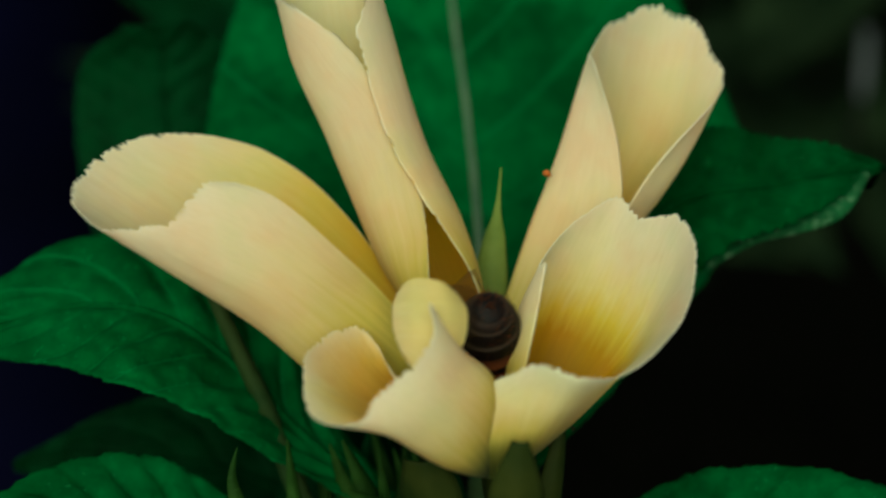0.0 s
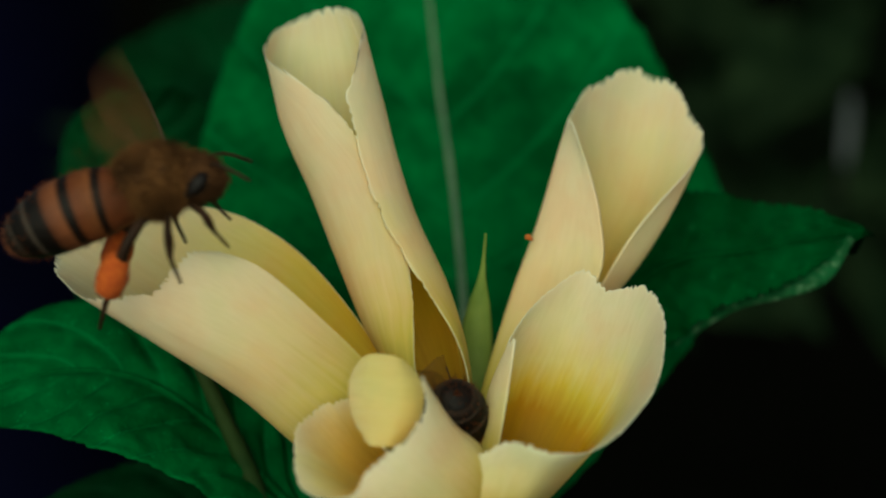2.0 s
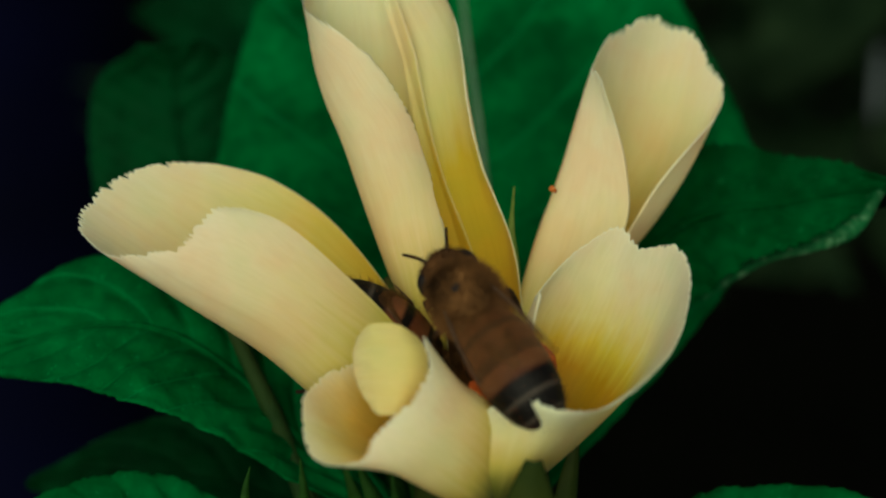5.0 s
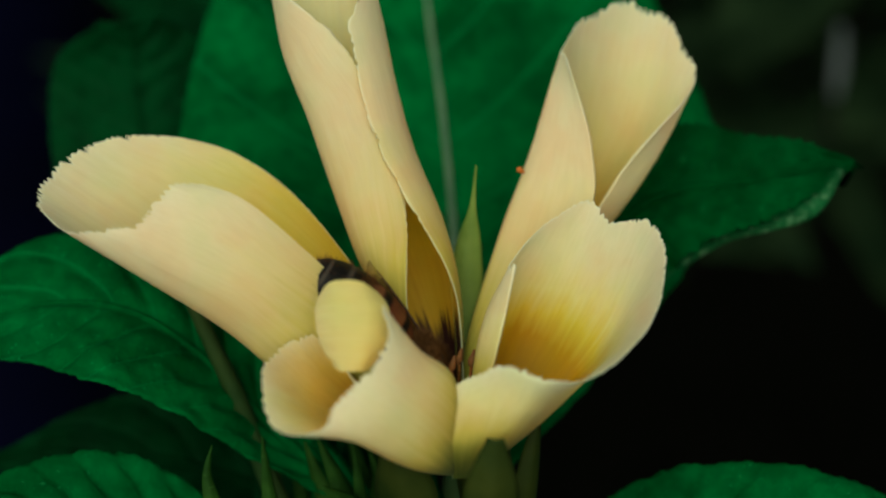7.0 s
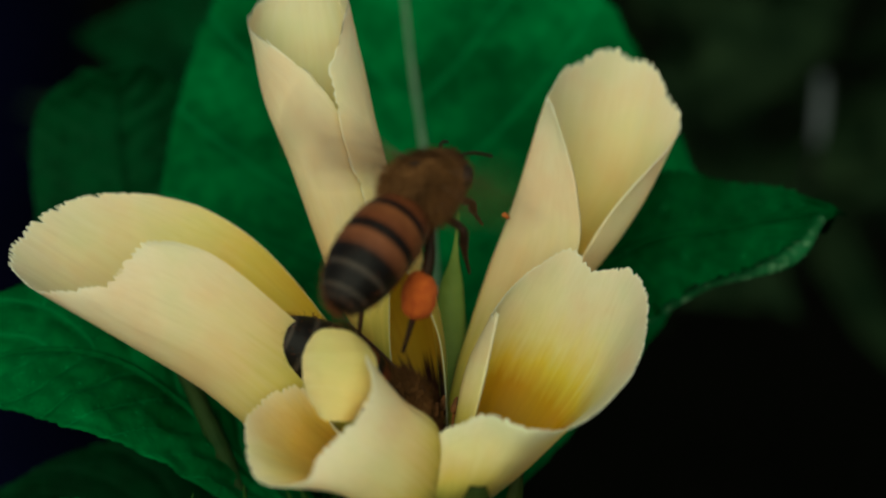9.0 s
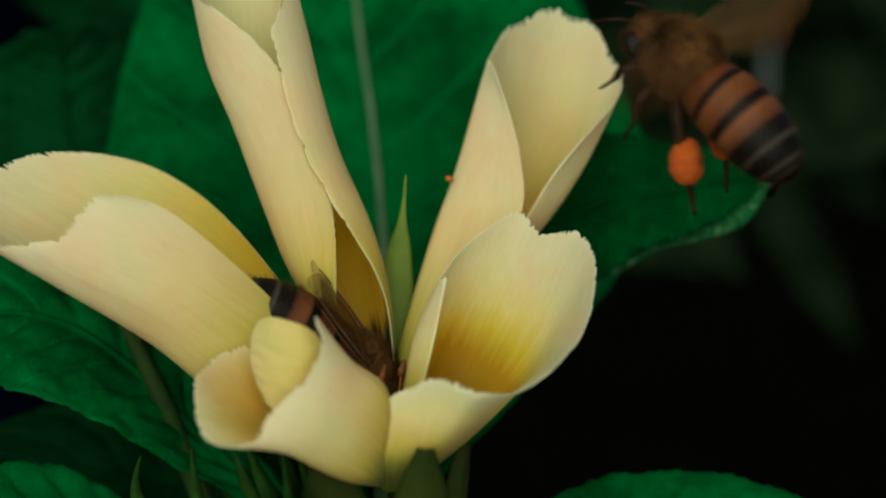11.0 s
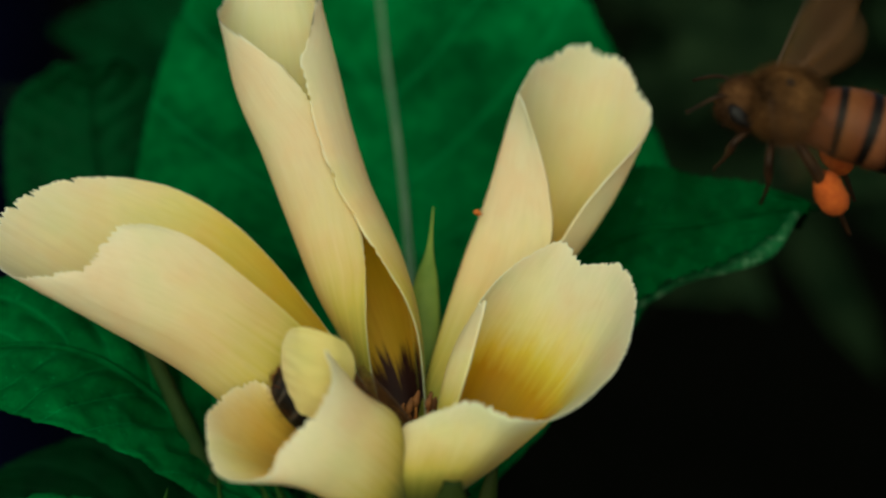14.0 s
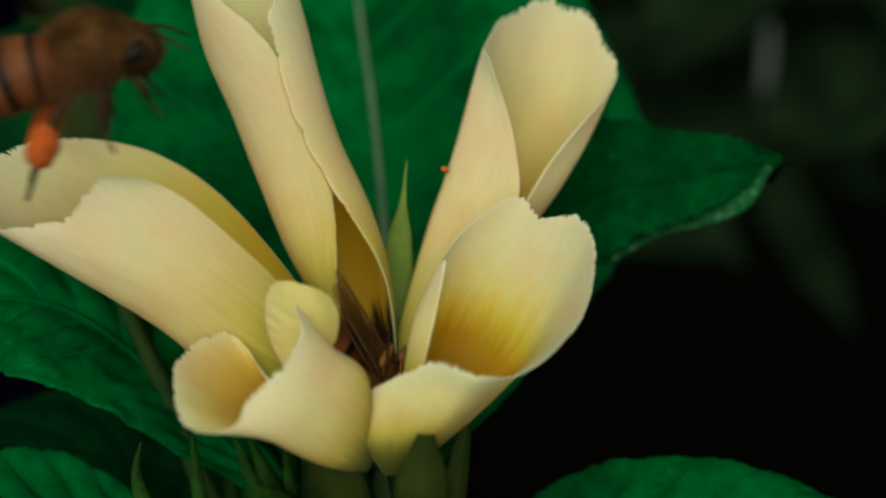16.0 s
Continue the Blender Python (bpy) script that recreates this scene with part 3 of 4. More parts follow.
leaf(plant, [(-7, 11, -10), (-13.9, 10, -4.4), (-18.5, 9, 0.6), (-24, 8, 4.4), (-30.2, 8, 5.2), (-40, 8, 3)], 8.5, (0.5, -0.7, 0.55), rib_mat=LEAF, seed=3, fold=0.15, teeth=0.25, profile=(0.1, 0.45, 0.78, 0.95, 0.72, 0.2))
leaf(plant, [(7, 17, 4), (13.5, 16, 11.8), (18, 15, 14.0), (22.3, 14, 14.5), (26.6, 13, 15.4), (30.9, 12, 15.9)], 6.6, (0.1, -0.9, 0.3), mat=LEAF_PLAIN, rib_mat=LEAF_PLAIN, seed=4, fold=0.2, relief=0.3, teeth=0.9, profile=(0.4, 0.84, 0.80, 0.60, 0.38, 0.02))
lance("leaf_margin", plant, [(16.2, 15, 7.2), (18.6, 14.2, 8.9), (21.4, 13.4, 10.5), (24.4, 12.8, 11.5), (27.3, 12.2, 13.0), (29.7, 11.6, 15.5)], 1.0, (0.1, -0.8, 0.5), LEAF_RIM, (0.3, 0.4, 0.45, 0.7, 1.1, 0.3), fold=0.35, label="paler upturned leaf margin with sparkle painted as fine white specks")
leaf(plant, [(6, 6, -19), (13, 4, -15.2), (21, 2, -13.0), (30, 0, -12.3), (42, -2, -13.6)], 8, (0, -0.75, 0.8), mat=LEAF_PLAIN, rib_mat=LEAF_PLAIN, seed=5)
leaf(plant, [(-14, 8, -18), (-20, 4, -13.5), (-27, 1, -11.0), (-33, 0, -10.4), (-40, 0, -12)], 6.5, (0, -0.75, 0.8), mat=LEAF_PLAIN, rib_mat=LEAF_PLAIN, seed=6)
leaf(plant, [(-3, 24, -17), (-11, 22, -12.5), (-19, 21, -9), (-27, 20, -7.5), (-38, 20, -8)], 8.5, (0.1, -0.9, 0.4), mat=LEAF_SHADED, rib_mat=LEAF_SHADED, seed=7)
leaf(plant, [(-6, 50, 26), (-12, 53, 29.5), (-18, 56, 32), (-24, 58, 34), (-30, 60, 35.5), (-37, 62, 36)], 10.5, (0.1, -0.9, 0.4), mat=LEAF_SHADED, rib_mat=LEAF_SHADED, seed=8)
part("petiole", tube([(-10, 10, -16), (-13.5, 9, -9.4), (-15.2, 9, -5.2), (-16.6, 8.5, -1.5), (-18.4, 7.5, 2.6), (-20.5, 6.5, 7.5)], [0.9, 0.8, 0.7, 0.5]), BROWN_STEM, plant, "brownish green leaf stalk")
part("petiole", tube([(0, 12, -12), (4, 15, -3), (8, 17, 5)], [0.8, 0.7, 0.5]), STEM, plant)
# young leaflets and buds crowded under the flower
rng = random.Random(12)
for k in range(30):
    x1, z1, y1 = -14.5 + k * 0.42 + rng.uniform(-0.6, 0.6), rng.uniform(-8.0, -3.6), rng.uniform(4, 18)
    x0 = x1 * 0.7 + rng.uniform(-2.0, 1.0)
    bend = rng.uniform(-1.8, 1.8)
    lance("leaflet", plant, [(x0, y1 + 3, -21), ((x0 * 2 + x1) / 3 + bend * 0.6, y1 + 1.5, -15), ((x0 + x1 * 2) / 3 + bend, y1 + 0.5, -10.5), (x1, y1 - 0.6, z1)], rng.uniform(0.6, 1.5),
          (rng.uniform(-0.6, 0.6), -1, 0.2), rng.choice((LEAFLET, LEAFLET, LEAF_PLAIN, LEAF_SHADED)), (0.5, 0.9, 1.0, 0.9, 0.5, 0.06))
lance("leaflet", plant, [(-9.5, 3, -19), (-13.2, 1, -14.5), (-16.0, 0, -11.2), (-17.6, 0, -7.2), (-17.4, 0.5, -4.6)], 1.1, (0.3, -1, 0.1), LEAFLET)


# ---- things behind ----
def shrubbery():
    """Dense dark foliage far behind the flower."""
    bm = bmesh.new()
    rng = random.Random(31)
    for k in range(900):
        x, y = rng.uniform(-150, 170), rng.uniform(110, 330)
        z = rng.uniform(14, 150) + (y - 110) * 0.12 + 16 * noise.noise(Vector((x * 0.02, y * 0.02, 4)))
        if x < -0.16 * (y + 136):
            continue
        L, w = rng.uniform(14, 34), rng.uniform(2.5, 7)
        d = Vector((rng.uniform(-1, 1), rng.uniform(-0.6, 0.3), rng.uniform(-0.9, 0.3))).normalized()
        s = d.cross(Vector((rng.uniform(-0.3, 0.3), -1, 0.6))).normalized()
        n = d.cross(s)
        c = Vector((x, y, z))
        ring = [c, c + d * L * 0.3 + s * w, c + d * L * 0.65 + s * w * 0.8 + n * 0.5, c + d * L, c + d * L * 0.65 - s * w * 0.8 + n * 0.5, c + d * L * 0.3 - s * w]
        mid = [c + d * L * 0.33 - n * w * 0.25, c + d * L * 0.66 - n * w * 0.25]
        v = [bm.verts.new(p) for p in ring + mid]
        for q in ((0, 1, 6), (1, 2, 7, 6), (2, 3, 7), (3, 4, 7), (4, 5, 6, 7), (5, 0, 6)):
            bm.faces.new([v[a] for a in q])
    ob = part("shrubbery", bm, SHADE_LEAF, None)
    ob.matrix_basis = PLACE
    tagged(ob, "dense dark green shrubbery behind the flower, shade painted into its leaves", "shrubbery", kind="stuff")


shrubbery()
post = new("blue_post")
post.matrix_basis = pose(-0.115, 0.26, 0)
tagged(post, "dark blue painted post standing behind the plant", "post")
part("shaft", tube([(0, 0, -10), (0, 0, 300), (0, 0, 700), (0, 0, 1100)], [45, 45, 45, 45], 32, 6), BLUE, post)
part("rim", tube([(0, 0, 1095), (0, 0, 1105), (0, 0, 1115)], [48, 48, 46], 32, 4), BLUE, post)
twig = new("dry_twig")
twig.matrix_basis = PLACE
tagged(twig, "pale grey dry twig standing in the shrubbery", "twig")
low = PLACE.inverted() @ Vector((0.08, 0.2, -0.01)) / MM
# The stem borrows the ground's near-black, so its shade is colour too.
part("stem", tube([tuple(low), (60, 150, -150), (51.5, 122, 10), (50.6, 120, 26), (51.3, 120, 29.5)], [0.9, 0.5, 0.25, 0.6, 0.6]), SHADED_SOIL, twig)
part("broken_end", tube([(51.3, 120, 29.5), (51.6, 120, 31.5), (52.0, 120, 35), (52.2, 120, 39)], [0.4, 0.7, 0.8, 0.6], 10, 14), GREY, twig, "pale grey weathered end")
part("knot", tube([(50.4, 120, 24.5), (50.7, 120, 27), (51.2, 120, 29.6)], [0.4, 0.7, 0.5], 10, 10), BARK, twig)

# ---- bees ----
def bee_materials():
    m = Mat("bee_abdomen", 0.55)
    m.b.inputs["Specular IOR Level"].default_value = 0.12
    red, dark, pale = (0.105, 0.029, 0.010), (0.004, 0.0026, 0.002), (0.048, 0.036, 0.028)
    stops = [(0.0, red), (0.145, red), (0.16, dark), (0.185, dark), (0.20, (0.14, 0.046, 0.015)), (0.29, red), (0.31, dark), (0.345, dark), (0.365, (0.15, 0.05, 0.02)),
             (0.43, (0.09, 0.028, 0.012)), (0.46, dark), (0.535, dark), (0.555, pale), (0.585, dark), (0.68, dark), (0.70, pale), (0.725, dark), (0.81, (0.03, 0.02, 0.016)), (0.83, dark), (1.0, dark)]
    c = m.ramp(uv_axis(m, 1), stops)
    m.color(m.mix(c, m.ramp(m.noise(900, 3), [(0.3, (0.6, 0.6, 0.6)), (0.7, (1, 1, 1))]), 0.6, "MULTIPLY"))
    m.bump(m.noise(1800, 3), 0.4, 0.0002)
    w = Mat("bee_wing", 0.5)
    w.b.inputs["Specular IOR Level"].default_value = 0.15
    w.color(w.ramp(w.noise(400, 3), [(0.3, (0.06, 0.022, 0.006)), (0.7, (0.12, 0.05, 0.015))]))
    clear = w.node("BsdfTransparent")
    mx = w.node("MixShader", Fac=0.22)
    w.link(clear.outputs[0], mx.inputs[1])
    w.link(w.b.outputs[0], mx.inputs[2])
    w.link(mx.outputs[0], w.t.nodes["Material Output"].inputs[0])
    return m.m, w.m


ABDOMEN, WING = bee_materials()
FUR = plain("bee_fur", (0.012, 0.006, 0.003), (0.155, 0.069, 0.024), 330, 0.9, 0.1, gloss=0.05)
CHITIN = plain("bee_chitin", (0.007, 0.0035, 0.002), (0.030, 0.013, 0.006), 900, 0.55, 0.2, 0.0001, 0.1)
HEAD_FUR = plain("bee_head", (0.014, 0.007, 0.004), (0.075, 0.032, 0.012), 420, 0.85, 0.1, gloss=0.05)
EYE_BLACK = plain("bee_eye", (0.005, 0.004, 0.004), (0.010, 0.008, 0.008), 2500, 0.5, 0.3, 0.00005, 0.12)
POLLEN = plain("pollen", (0.34, 0.045, 0.004), (0.50, 0.10, 0.010), 2500, 0.75, 0.8, 0.0003)
PLATE = plain("bee_plate", (0.010, 0.008, 0.008), (0.022, 0.017, 0.016), 900, 0.7, 0.5, 0.0002, 0.1)
VEIN = plain("wing_vein", (0.04, 0.02, 0.01), (0.07, 0.035, 0.02), 800)


def blob(points, radii, flat=1.0, sides=20, steps=22, lump=0.0, seed=0):
    """A rounded body of revolution along a bent line, with texture coordinates along it."""
    pts = [Vector(p) for p in points]
    rows = []
    for i in range(steps + 1):
        u = i / steps
        c = curve_at(pts, u)
        t = (curve_at(pts, min(u + 0.02, 1)) - curve_at(pts, max(u - 0.02, 0))).normalized()
        a = Vector((0, 1, 0))
        b = t.cross(a).normalized()
        r = max(curve_at(radii, u), 0.02)
        row = []
        for k in range(sides + 1):
            th = k % sides * math.tau / sides
            d = math.cos(th) * a + math.sin(th) * b * flat
            row.append(c + d * r * (1 + lump * noise.noise(Vector((d.x * 3 + seed, d.y * 3, d.z * 3 + u * 6)))))
        rows.append(row)
    bm = sheet(rows)
    bmesh.ops.remove_doubles(bm, verts=bm.verts[:], dist=0.0005)
    bmesh.ops.recalc_face_normals(bm, faces=bm.faces[:])
    return bm


def add_hair(bm, count, length, seed, spread=0.5):
    """Short tapering hairs that stand on a body."""
    rng = random.Random(seed)
    bm.faces.ensure_lookup_table()
    faces = [f for f in bm.faces]
    for _ in range(count):
        f = faces[rng.randrange(len(faces))]
        n, q, a, b = f.normal, [v.co for v in f.verts], rng.random(), rng.random()
        c = q[0].lerp(q[1], a).lerp(q[-1].lerp(q[-2], a), b)
        d = (n + Vector((rng.uniform(-1, 1), rng.uniform(-1, 1), rng.uniform(-1, 1))) * spread + Vector((-0.3, 0, 0))).normalized()
        s = d.orthogonal().normalized() * 0.022
        L = length * rng.uniform(0.5, 1.1)
        bm.faces.new([bm.verts.new(p) for p in (c - s, c + s, c + d * L)])
    return bm


def wing_sheet(length, width, side):
    rows = []
    n = 16
    for i in range(n + 1):
        u = i / n
        lead = 0.25 * math.sin(u * math.pi) + 0.1
        wd = width * (0.12 + 0.95 * math.sin(min(u * 1.18 + 0.06, 1.0) * math.pi * 0.62)) * (1 - max(0, u - 0.80) ** 2 * 20)
        rows.append([(lead - wd * k / 6, side * u * length, 0.06 * math.sin(k * 1.7) * u) for k in range(7)])
    return sheet(rows, 0.02)


def bee_leg(side, root, knee, ankle, foot, thick):
    s = lambda p: (p[0], p[1] * side, p[2])
    mid = tuple((a + b) / 2 for a, b in zip(knee, ankle))
    return tube([s(root), s(knee), s(mid), s(ankle), s(foot)], [thick, thick * 1.1, thick * 1.3, thick * 0.6, thick * 0.35], 8, 20)


BEE_SIZE = 1.11


def bee_part(name, bm, material, parent, label=""):
    return part(name, bm, material, parent, label, BEE_SIZE)


def build_bee(label, loads):
    bee = new("bee")
    tagged(bee, label, "bee", "bees at the flower")
    bee_part("abdomen", add_hair(blob([(0.4, 0, 0.2), (-1.5, 0, 0.4), (-3.4, 0, 0.35), (-5.3, 0, 0.05), (-6.8, 0, -0.3), (-7.7, 0, -0.6), (-8.0, 0, -0.72)], [1.5, 2.2, 2.32, 2.18, 1.7, 1.0, 0.1], 0.95, 24, 44), 600, 0.42, 3, 0.4), ABDOMEN, bee, "reddish brown and black banded abdomen")
    bee_part("thorax", add_hair(blob([(-0.6, 0, 0.3), (0.6, 0, 0.7), (1.8, 0, 0.8), (2.9, 0, 0.5), (3.8, 0, 0.1)], [1.1, 1.85, 2.0, 1.75, 0.8], 1.0, 22, 18, 0.06), 8000, 0.85, 5), FUR, bee, "furry brown thorax")
    bee_part("thorax_plate", blob([(0.7, 0, 2.0), (1.1, 0, 2.3), (1.8, 0, 2.4), (2.3, 0, 2.25), (2.6, 0, 2.0)], [0.1, 0.75, 0.95, 0.7, 0.1], 0.4, 16, 12, 0.05), PLATE, bee, "smooth dark patch on the thorax")
    head = bee_part("head", add_hair(blob([(3.1, 0, 0.2), (3.8, 0, 0.2), (4.7, 0, -0.15), (5.5, 0, -0.9)], [0.9, 1.65, 1.6, 0.5], 0.9, 16, 12), 2200, 0.5, 7), HEAD_FUR, bee, "dark brown head")
    for side in (1, -1):
        bee_part("eye", blob([(3.75, 1.1 * side, 0.8), (4.15, 1.3 * side, 0.25), (4.5, 1.2 * side, -0.5)], [0.1, 0.78, 0.1], 1.3, 12, 10), EYE_BLACK, head, "glossy black eye")
        bee_part("antenna", tube([(4.7, 0.4 * side, 0.5), (5.4, 0.8 * side, 1.0), (6.3, 1.2 * side, 0.6), (7.4, 1.6 * side, -0.4)], [0.13, 0.10, 0.11, 0.10], 6, 14), CHITIN, head)
        bee_part("leg", bee_leg(side, (3.3, 0.9, -0.8), (4.1, 1.9, -1.4), (4.4, 2.0, -2.7), (4.9, 2.1, -3.9), 0.22), CHITIN, bee)
        bee_part("leg", bee_leg(side, (2.0, 1.1, -1.0), (1.9, 2.6, -1.5), (1.5, 2.9, -3.3), (1.6, 3.0, -4.9), 0.24), CHITIN, bee)
        hind = bee_part("leg", bee_leg(side, (0.6, 1.1, -0.8), (-0.9, 1.9, -2.0), (-3.2, 1.8, -5.0), (-4.4, 1.6, -6.9), 0.34), CHITIN, bee)
        if loads:
            bee_part("pollen_load", blob([(-1.4, 1.75 * side, -2.5), (-1.7, 1.8 * side, -2.8), (-2.3, 1.9 * side, -3.6), (-3.0, 1.9 * side, -4.5), (-3.3, 1.85 * side, -4.9)], [0.15, 0.85, 1.12, 0.92, 0.15], 0.85, 18, 18, 0.14, side), POLLEN, hind, "bright orange pollen ball")
    wings = []
    for side in (1, -1):
        for length, width, x in ((8.6, 2.9, 2.6), (6.0, 2.0, 1.5)):
            w = bee_part("wing", wing_sheet(length, width, side), WING, bee, "clear brownish wing")
            w.location = [v * MM * BEE_SIZE for v in (x, side, 1.7)]
            bee_part("vein", tube([(0.3, 0.2 * side, 0.02), (0.4, 0.5 * length * side, 0.04), (0.1, 0.9 * length * side, 0.03)], [0.09, 0.07, 0.04], 6, 12), VEIN, w)
            wings.append((w, side, x))
    return bee, wings


BEE_ONE, WINGS_ONE = build_bee("brown honeybee with orange pollen loads hovering round the flower", True)
BEE_TWO, WINGS_TWO = build_bee("brown honeybee with orange pollen loads crawling into the flower", True)

# ---- movement ----
# seconds, shift right and up in millimetres, lean to the right in degrees
LEFT_ROWS = [
    (0.0, 0.41, 0.2, 0.4), (0.5, 0.28, 0, 0), (1.0, 0.43, -0.31, 0.9), (1.5, 0.27, -0.35, 1.0), (2.0, 0.33, -0.17, 0.6), (2.5, 0.39, -0.11, -1.0), (3.0, 0.48, 0, -2.3),
    (5.5, -0.1, -0.42, 0.6), (6.0, 0, -0.27, -1.4), (6.5, 0, -0.17, 0), (7.0, 0, 0, 0), (7.5, -0.1, -0.1, -1.2), (8.0, -0.1, -0.1, -1.4), (8.5, -0.3, -0.2, -0.5), (9.0, -0.45, -0.4, -1.0), (9.5, -0.4, -0.2, -1.2),
    (12.0, 0, 0.15, -0.6), (12.5, 0.06, 0.43, -1.0), (13.0, -0.15, 0.2, -1.2), (13.5, -0.1, 0.5, -2.3), (14.0, 0.09, 0.9, -2.4), (14.5, 0.14, 0.8, -2.2), (15.0, 0.15, 0.6, -1.7), (15.5, 0.15, 0.31, -1.0), (16.0, 0.18, 0.24, -1.0),
]
MID_ROWS = [
    (0.0, 0.5, 0.3, -3.4), (0.5, 0.22, 0.3, -2.0), (1.0, 0.3, 0.3, -2.0), (1.5, 0.2, 0.3, -1.9), (2.0, 0.3, 0.16, -2.3), (2.5, 0.13, 0.11, -2.1), (3.0, 0.22, 0.3, -3.0),
    (5.5, 0.1, -0.5, 0.3), (6.0, -0.2, -0.3, 0.9), (6.5, 0.1, -0.4, 0.7), (7.0, 0, 0, 0), (7.5, 0.07, 0, -0.1), (8.0, 0, 0.2, -0.5), (8.5, 0, 0.28, -0.6), (9.0, 0.15, 0.3, -0.6), (9.5, 0.09, 0.4, -0.7),
    (12.0, 0.3, 0.3, -1.6), (12.5, 0.4, 0.5, -1.4), (13.0, 0.8, 0.4, -1.9), (13.5, 0.8, 0.5, -2.4), (14.0, 0.5, 0.7, -1.7), (14.5, 0.47, 0.6, -1.3), (15.0, 0.3, 0.6, -1.8), (15.5, 0.3, 0.5, -2.0), (16.0, 0.4, 0.5, -2.2),
]
RIGHT_ROWS = [
    (0.0, 0.0, 0, 0.4), (0.5, -0.11, 0, 0), (1.0, 0.15, 0, -1.0), (1.5, 0.1, 0.1, -0.5), (2.0, 0.09, 0, -0.5), (2.5, 0.11, -0.17, -0.6), (3.0, -0.3, 0.15, -0.6),
    (5.5, 0.2, -0.1, -0.5), (6.0, 0, -0.2, -0.5), (6.5, 0, -0.2, 0.5), (7.0, 0, 0, 0), (7.5, -0.07, -0.2, 0), (8.0, 0, 0.17, 0.2), (8.5, 0.13, 0.11, -0.3), (9.0, 0.15, 0.11, 0.2), (9.5, 0.15, 0.3, -0.2),
    (12.0, 0.29, -0.18, -1.0), (12.5, 0.2, 0, 0.3), (13.0, 0.42, -0.11, -0.2), (13.5, 0.33, -0.12, -0.6), (14.0, 0.16, -0.07, -0.4), (14.5, 0.17, -0.09, -0.5), (15.0, 0.01, -0.15, -1.1), (15.5, 0.01, -0.27, -1.2), (16.0, 0.07, -0.4, -1.5),
]
FRONT_RIGHT_ROWS = [
    (0.0, 0.7, 0.2, -1.5), (0.5, 0.18, -0.3, -2.4), (1.0, -0.1, -0.8, -3.4), (1.5, -0.1, -0.9, -3.8), (2.0, 0.1, -0.7, -3.7), (2.5, -0.6, -0.9, -4.2), (3.0, -0.6, -1.1, -3.6),
    (5.5, 0, -0.5, -1.0), (6.0, 0.2, -0.8, -1.0), (6.5, 0.4, -0.8, -1.3), (7.0, 0, 0, 0), (7.5, -0.1, 0, 0.3), (8.0, -0.1, 0, 0), (8.5, -0.1, -0.2, 0.2), (9.0, 0, -0.1, 0), (9.5, 0, 0, 0.5),
    (12.0, 0.5, -0.4, -1.0), (12.5, 0.7, 0, 0), (13.0, 0.6, 0.25, 2.4), (13.5, 0.52, 0.31, 2.1), (14.0, 0.3, 0.6, 3.0), (14.5, 0.3, 0.5, 2.0), (15.0, 0.1, 0.2, 1.0), (15.5, -0.1, 0, 0), (16.0, 0.1, -0.1, -0.5),
]
FRONT_LEFT_ROWS = [
    (0.0, 0.7, 0, 4.5), (0.5, 0.8, -0.5, 4), (1.0, 1.1, -0.6, 5), (1.5, 1.0, -0.7, 5), (2.0, 1.1, -0.6, 5), (2.5, 0.4, -0.6, 3.5), (3.0, 0.6, -0.8, 3),
    (5.5, -0.2, -0.68, 0.1), (6.0, -0.39, -0.61, -0.4), (6.5, 0, -0.5, 1.0), (7.0, 0, 0, 0), (7.5, -0.08, 0, -1.5), (8.0, -0.15, 0, -0.5), (8.5, -0.13, -0.3, 0), (9.0, 0.1, -0.2, -0.3), (9.5, 0, 0, -1.5),
    (12.0, 0.3, -0.2, 1.0), (12.5, 0.3, 0.1, 0), (13.0, 0.6, 0.2, 0), (13.5, -0.7, 0, -1.5), (14.0, -0.7, 0, -1.5), (14.5, -0.9, 0, -1), (15.0, -0.4, -0.1, 0), (15.5, -0.8, 0, 0), (16.0, -1.2, -0.1, 0),
]
CURL_ROWS = [
    (0.0, 3.6, 0.1, 4), (0.5, 2.2, -0.7, 4), (1.0, 1.8, -0.8, 4), (1.5, 1.9, -1.0, 4), (2.0, 1.7, -0.6, 4), (2.5, 0.8, -0.9, 2), (3.0, 1.5, -1.5, 4),
    (5.5, -0.4, -1.2, 0), (6.0, -0.6, -0.3, 0), (6.5, 0, -0.5, 0), (7.0, 0, 0, 0), (7.5, -0.2, 0, 0), (8.0, -0.4, 0, 0), (8.5, 0, -0.4, 0), (9.0, 0.4, -0.3, 4), (9.5, 0.7, -0.7, 8),
    (12.0, 0.9, -0.9, 8), (12.5, 1.5, -0.2, 8), (13.0, 1.8, -0.4, 8), (13.5, 0.5, -0.3, 8), (14.0, 0.7, -0.5, 8), (14.5, 0.9, -0.7, 8), (15.0, 1.6, -0.9, 8), (15.5, 1.4, -0.6, 8), (16.0, 1.4, -0.5, 8),
]
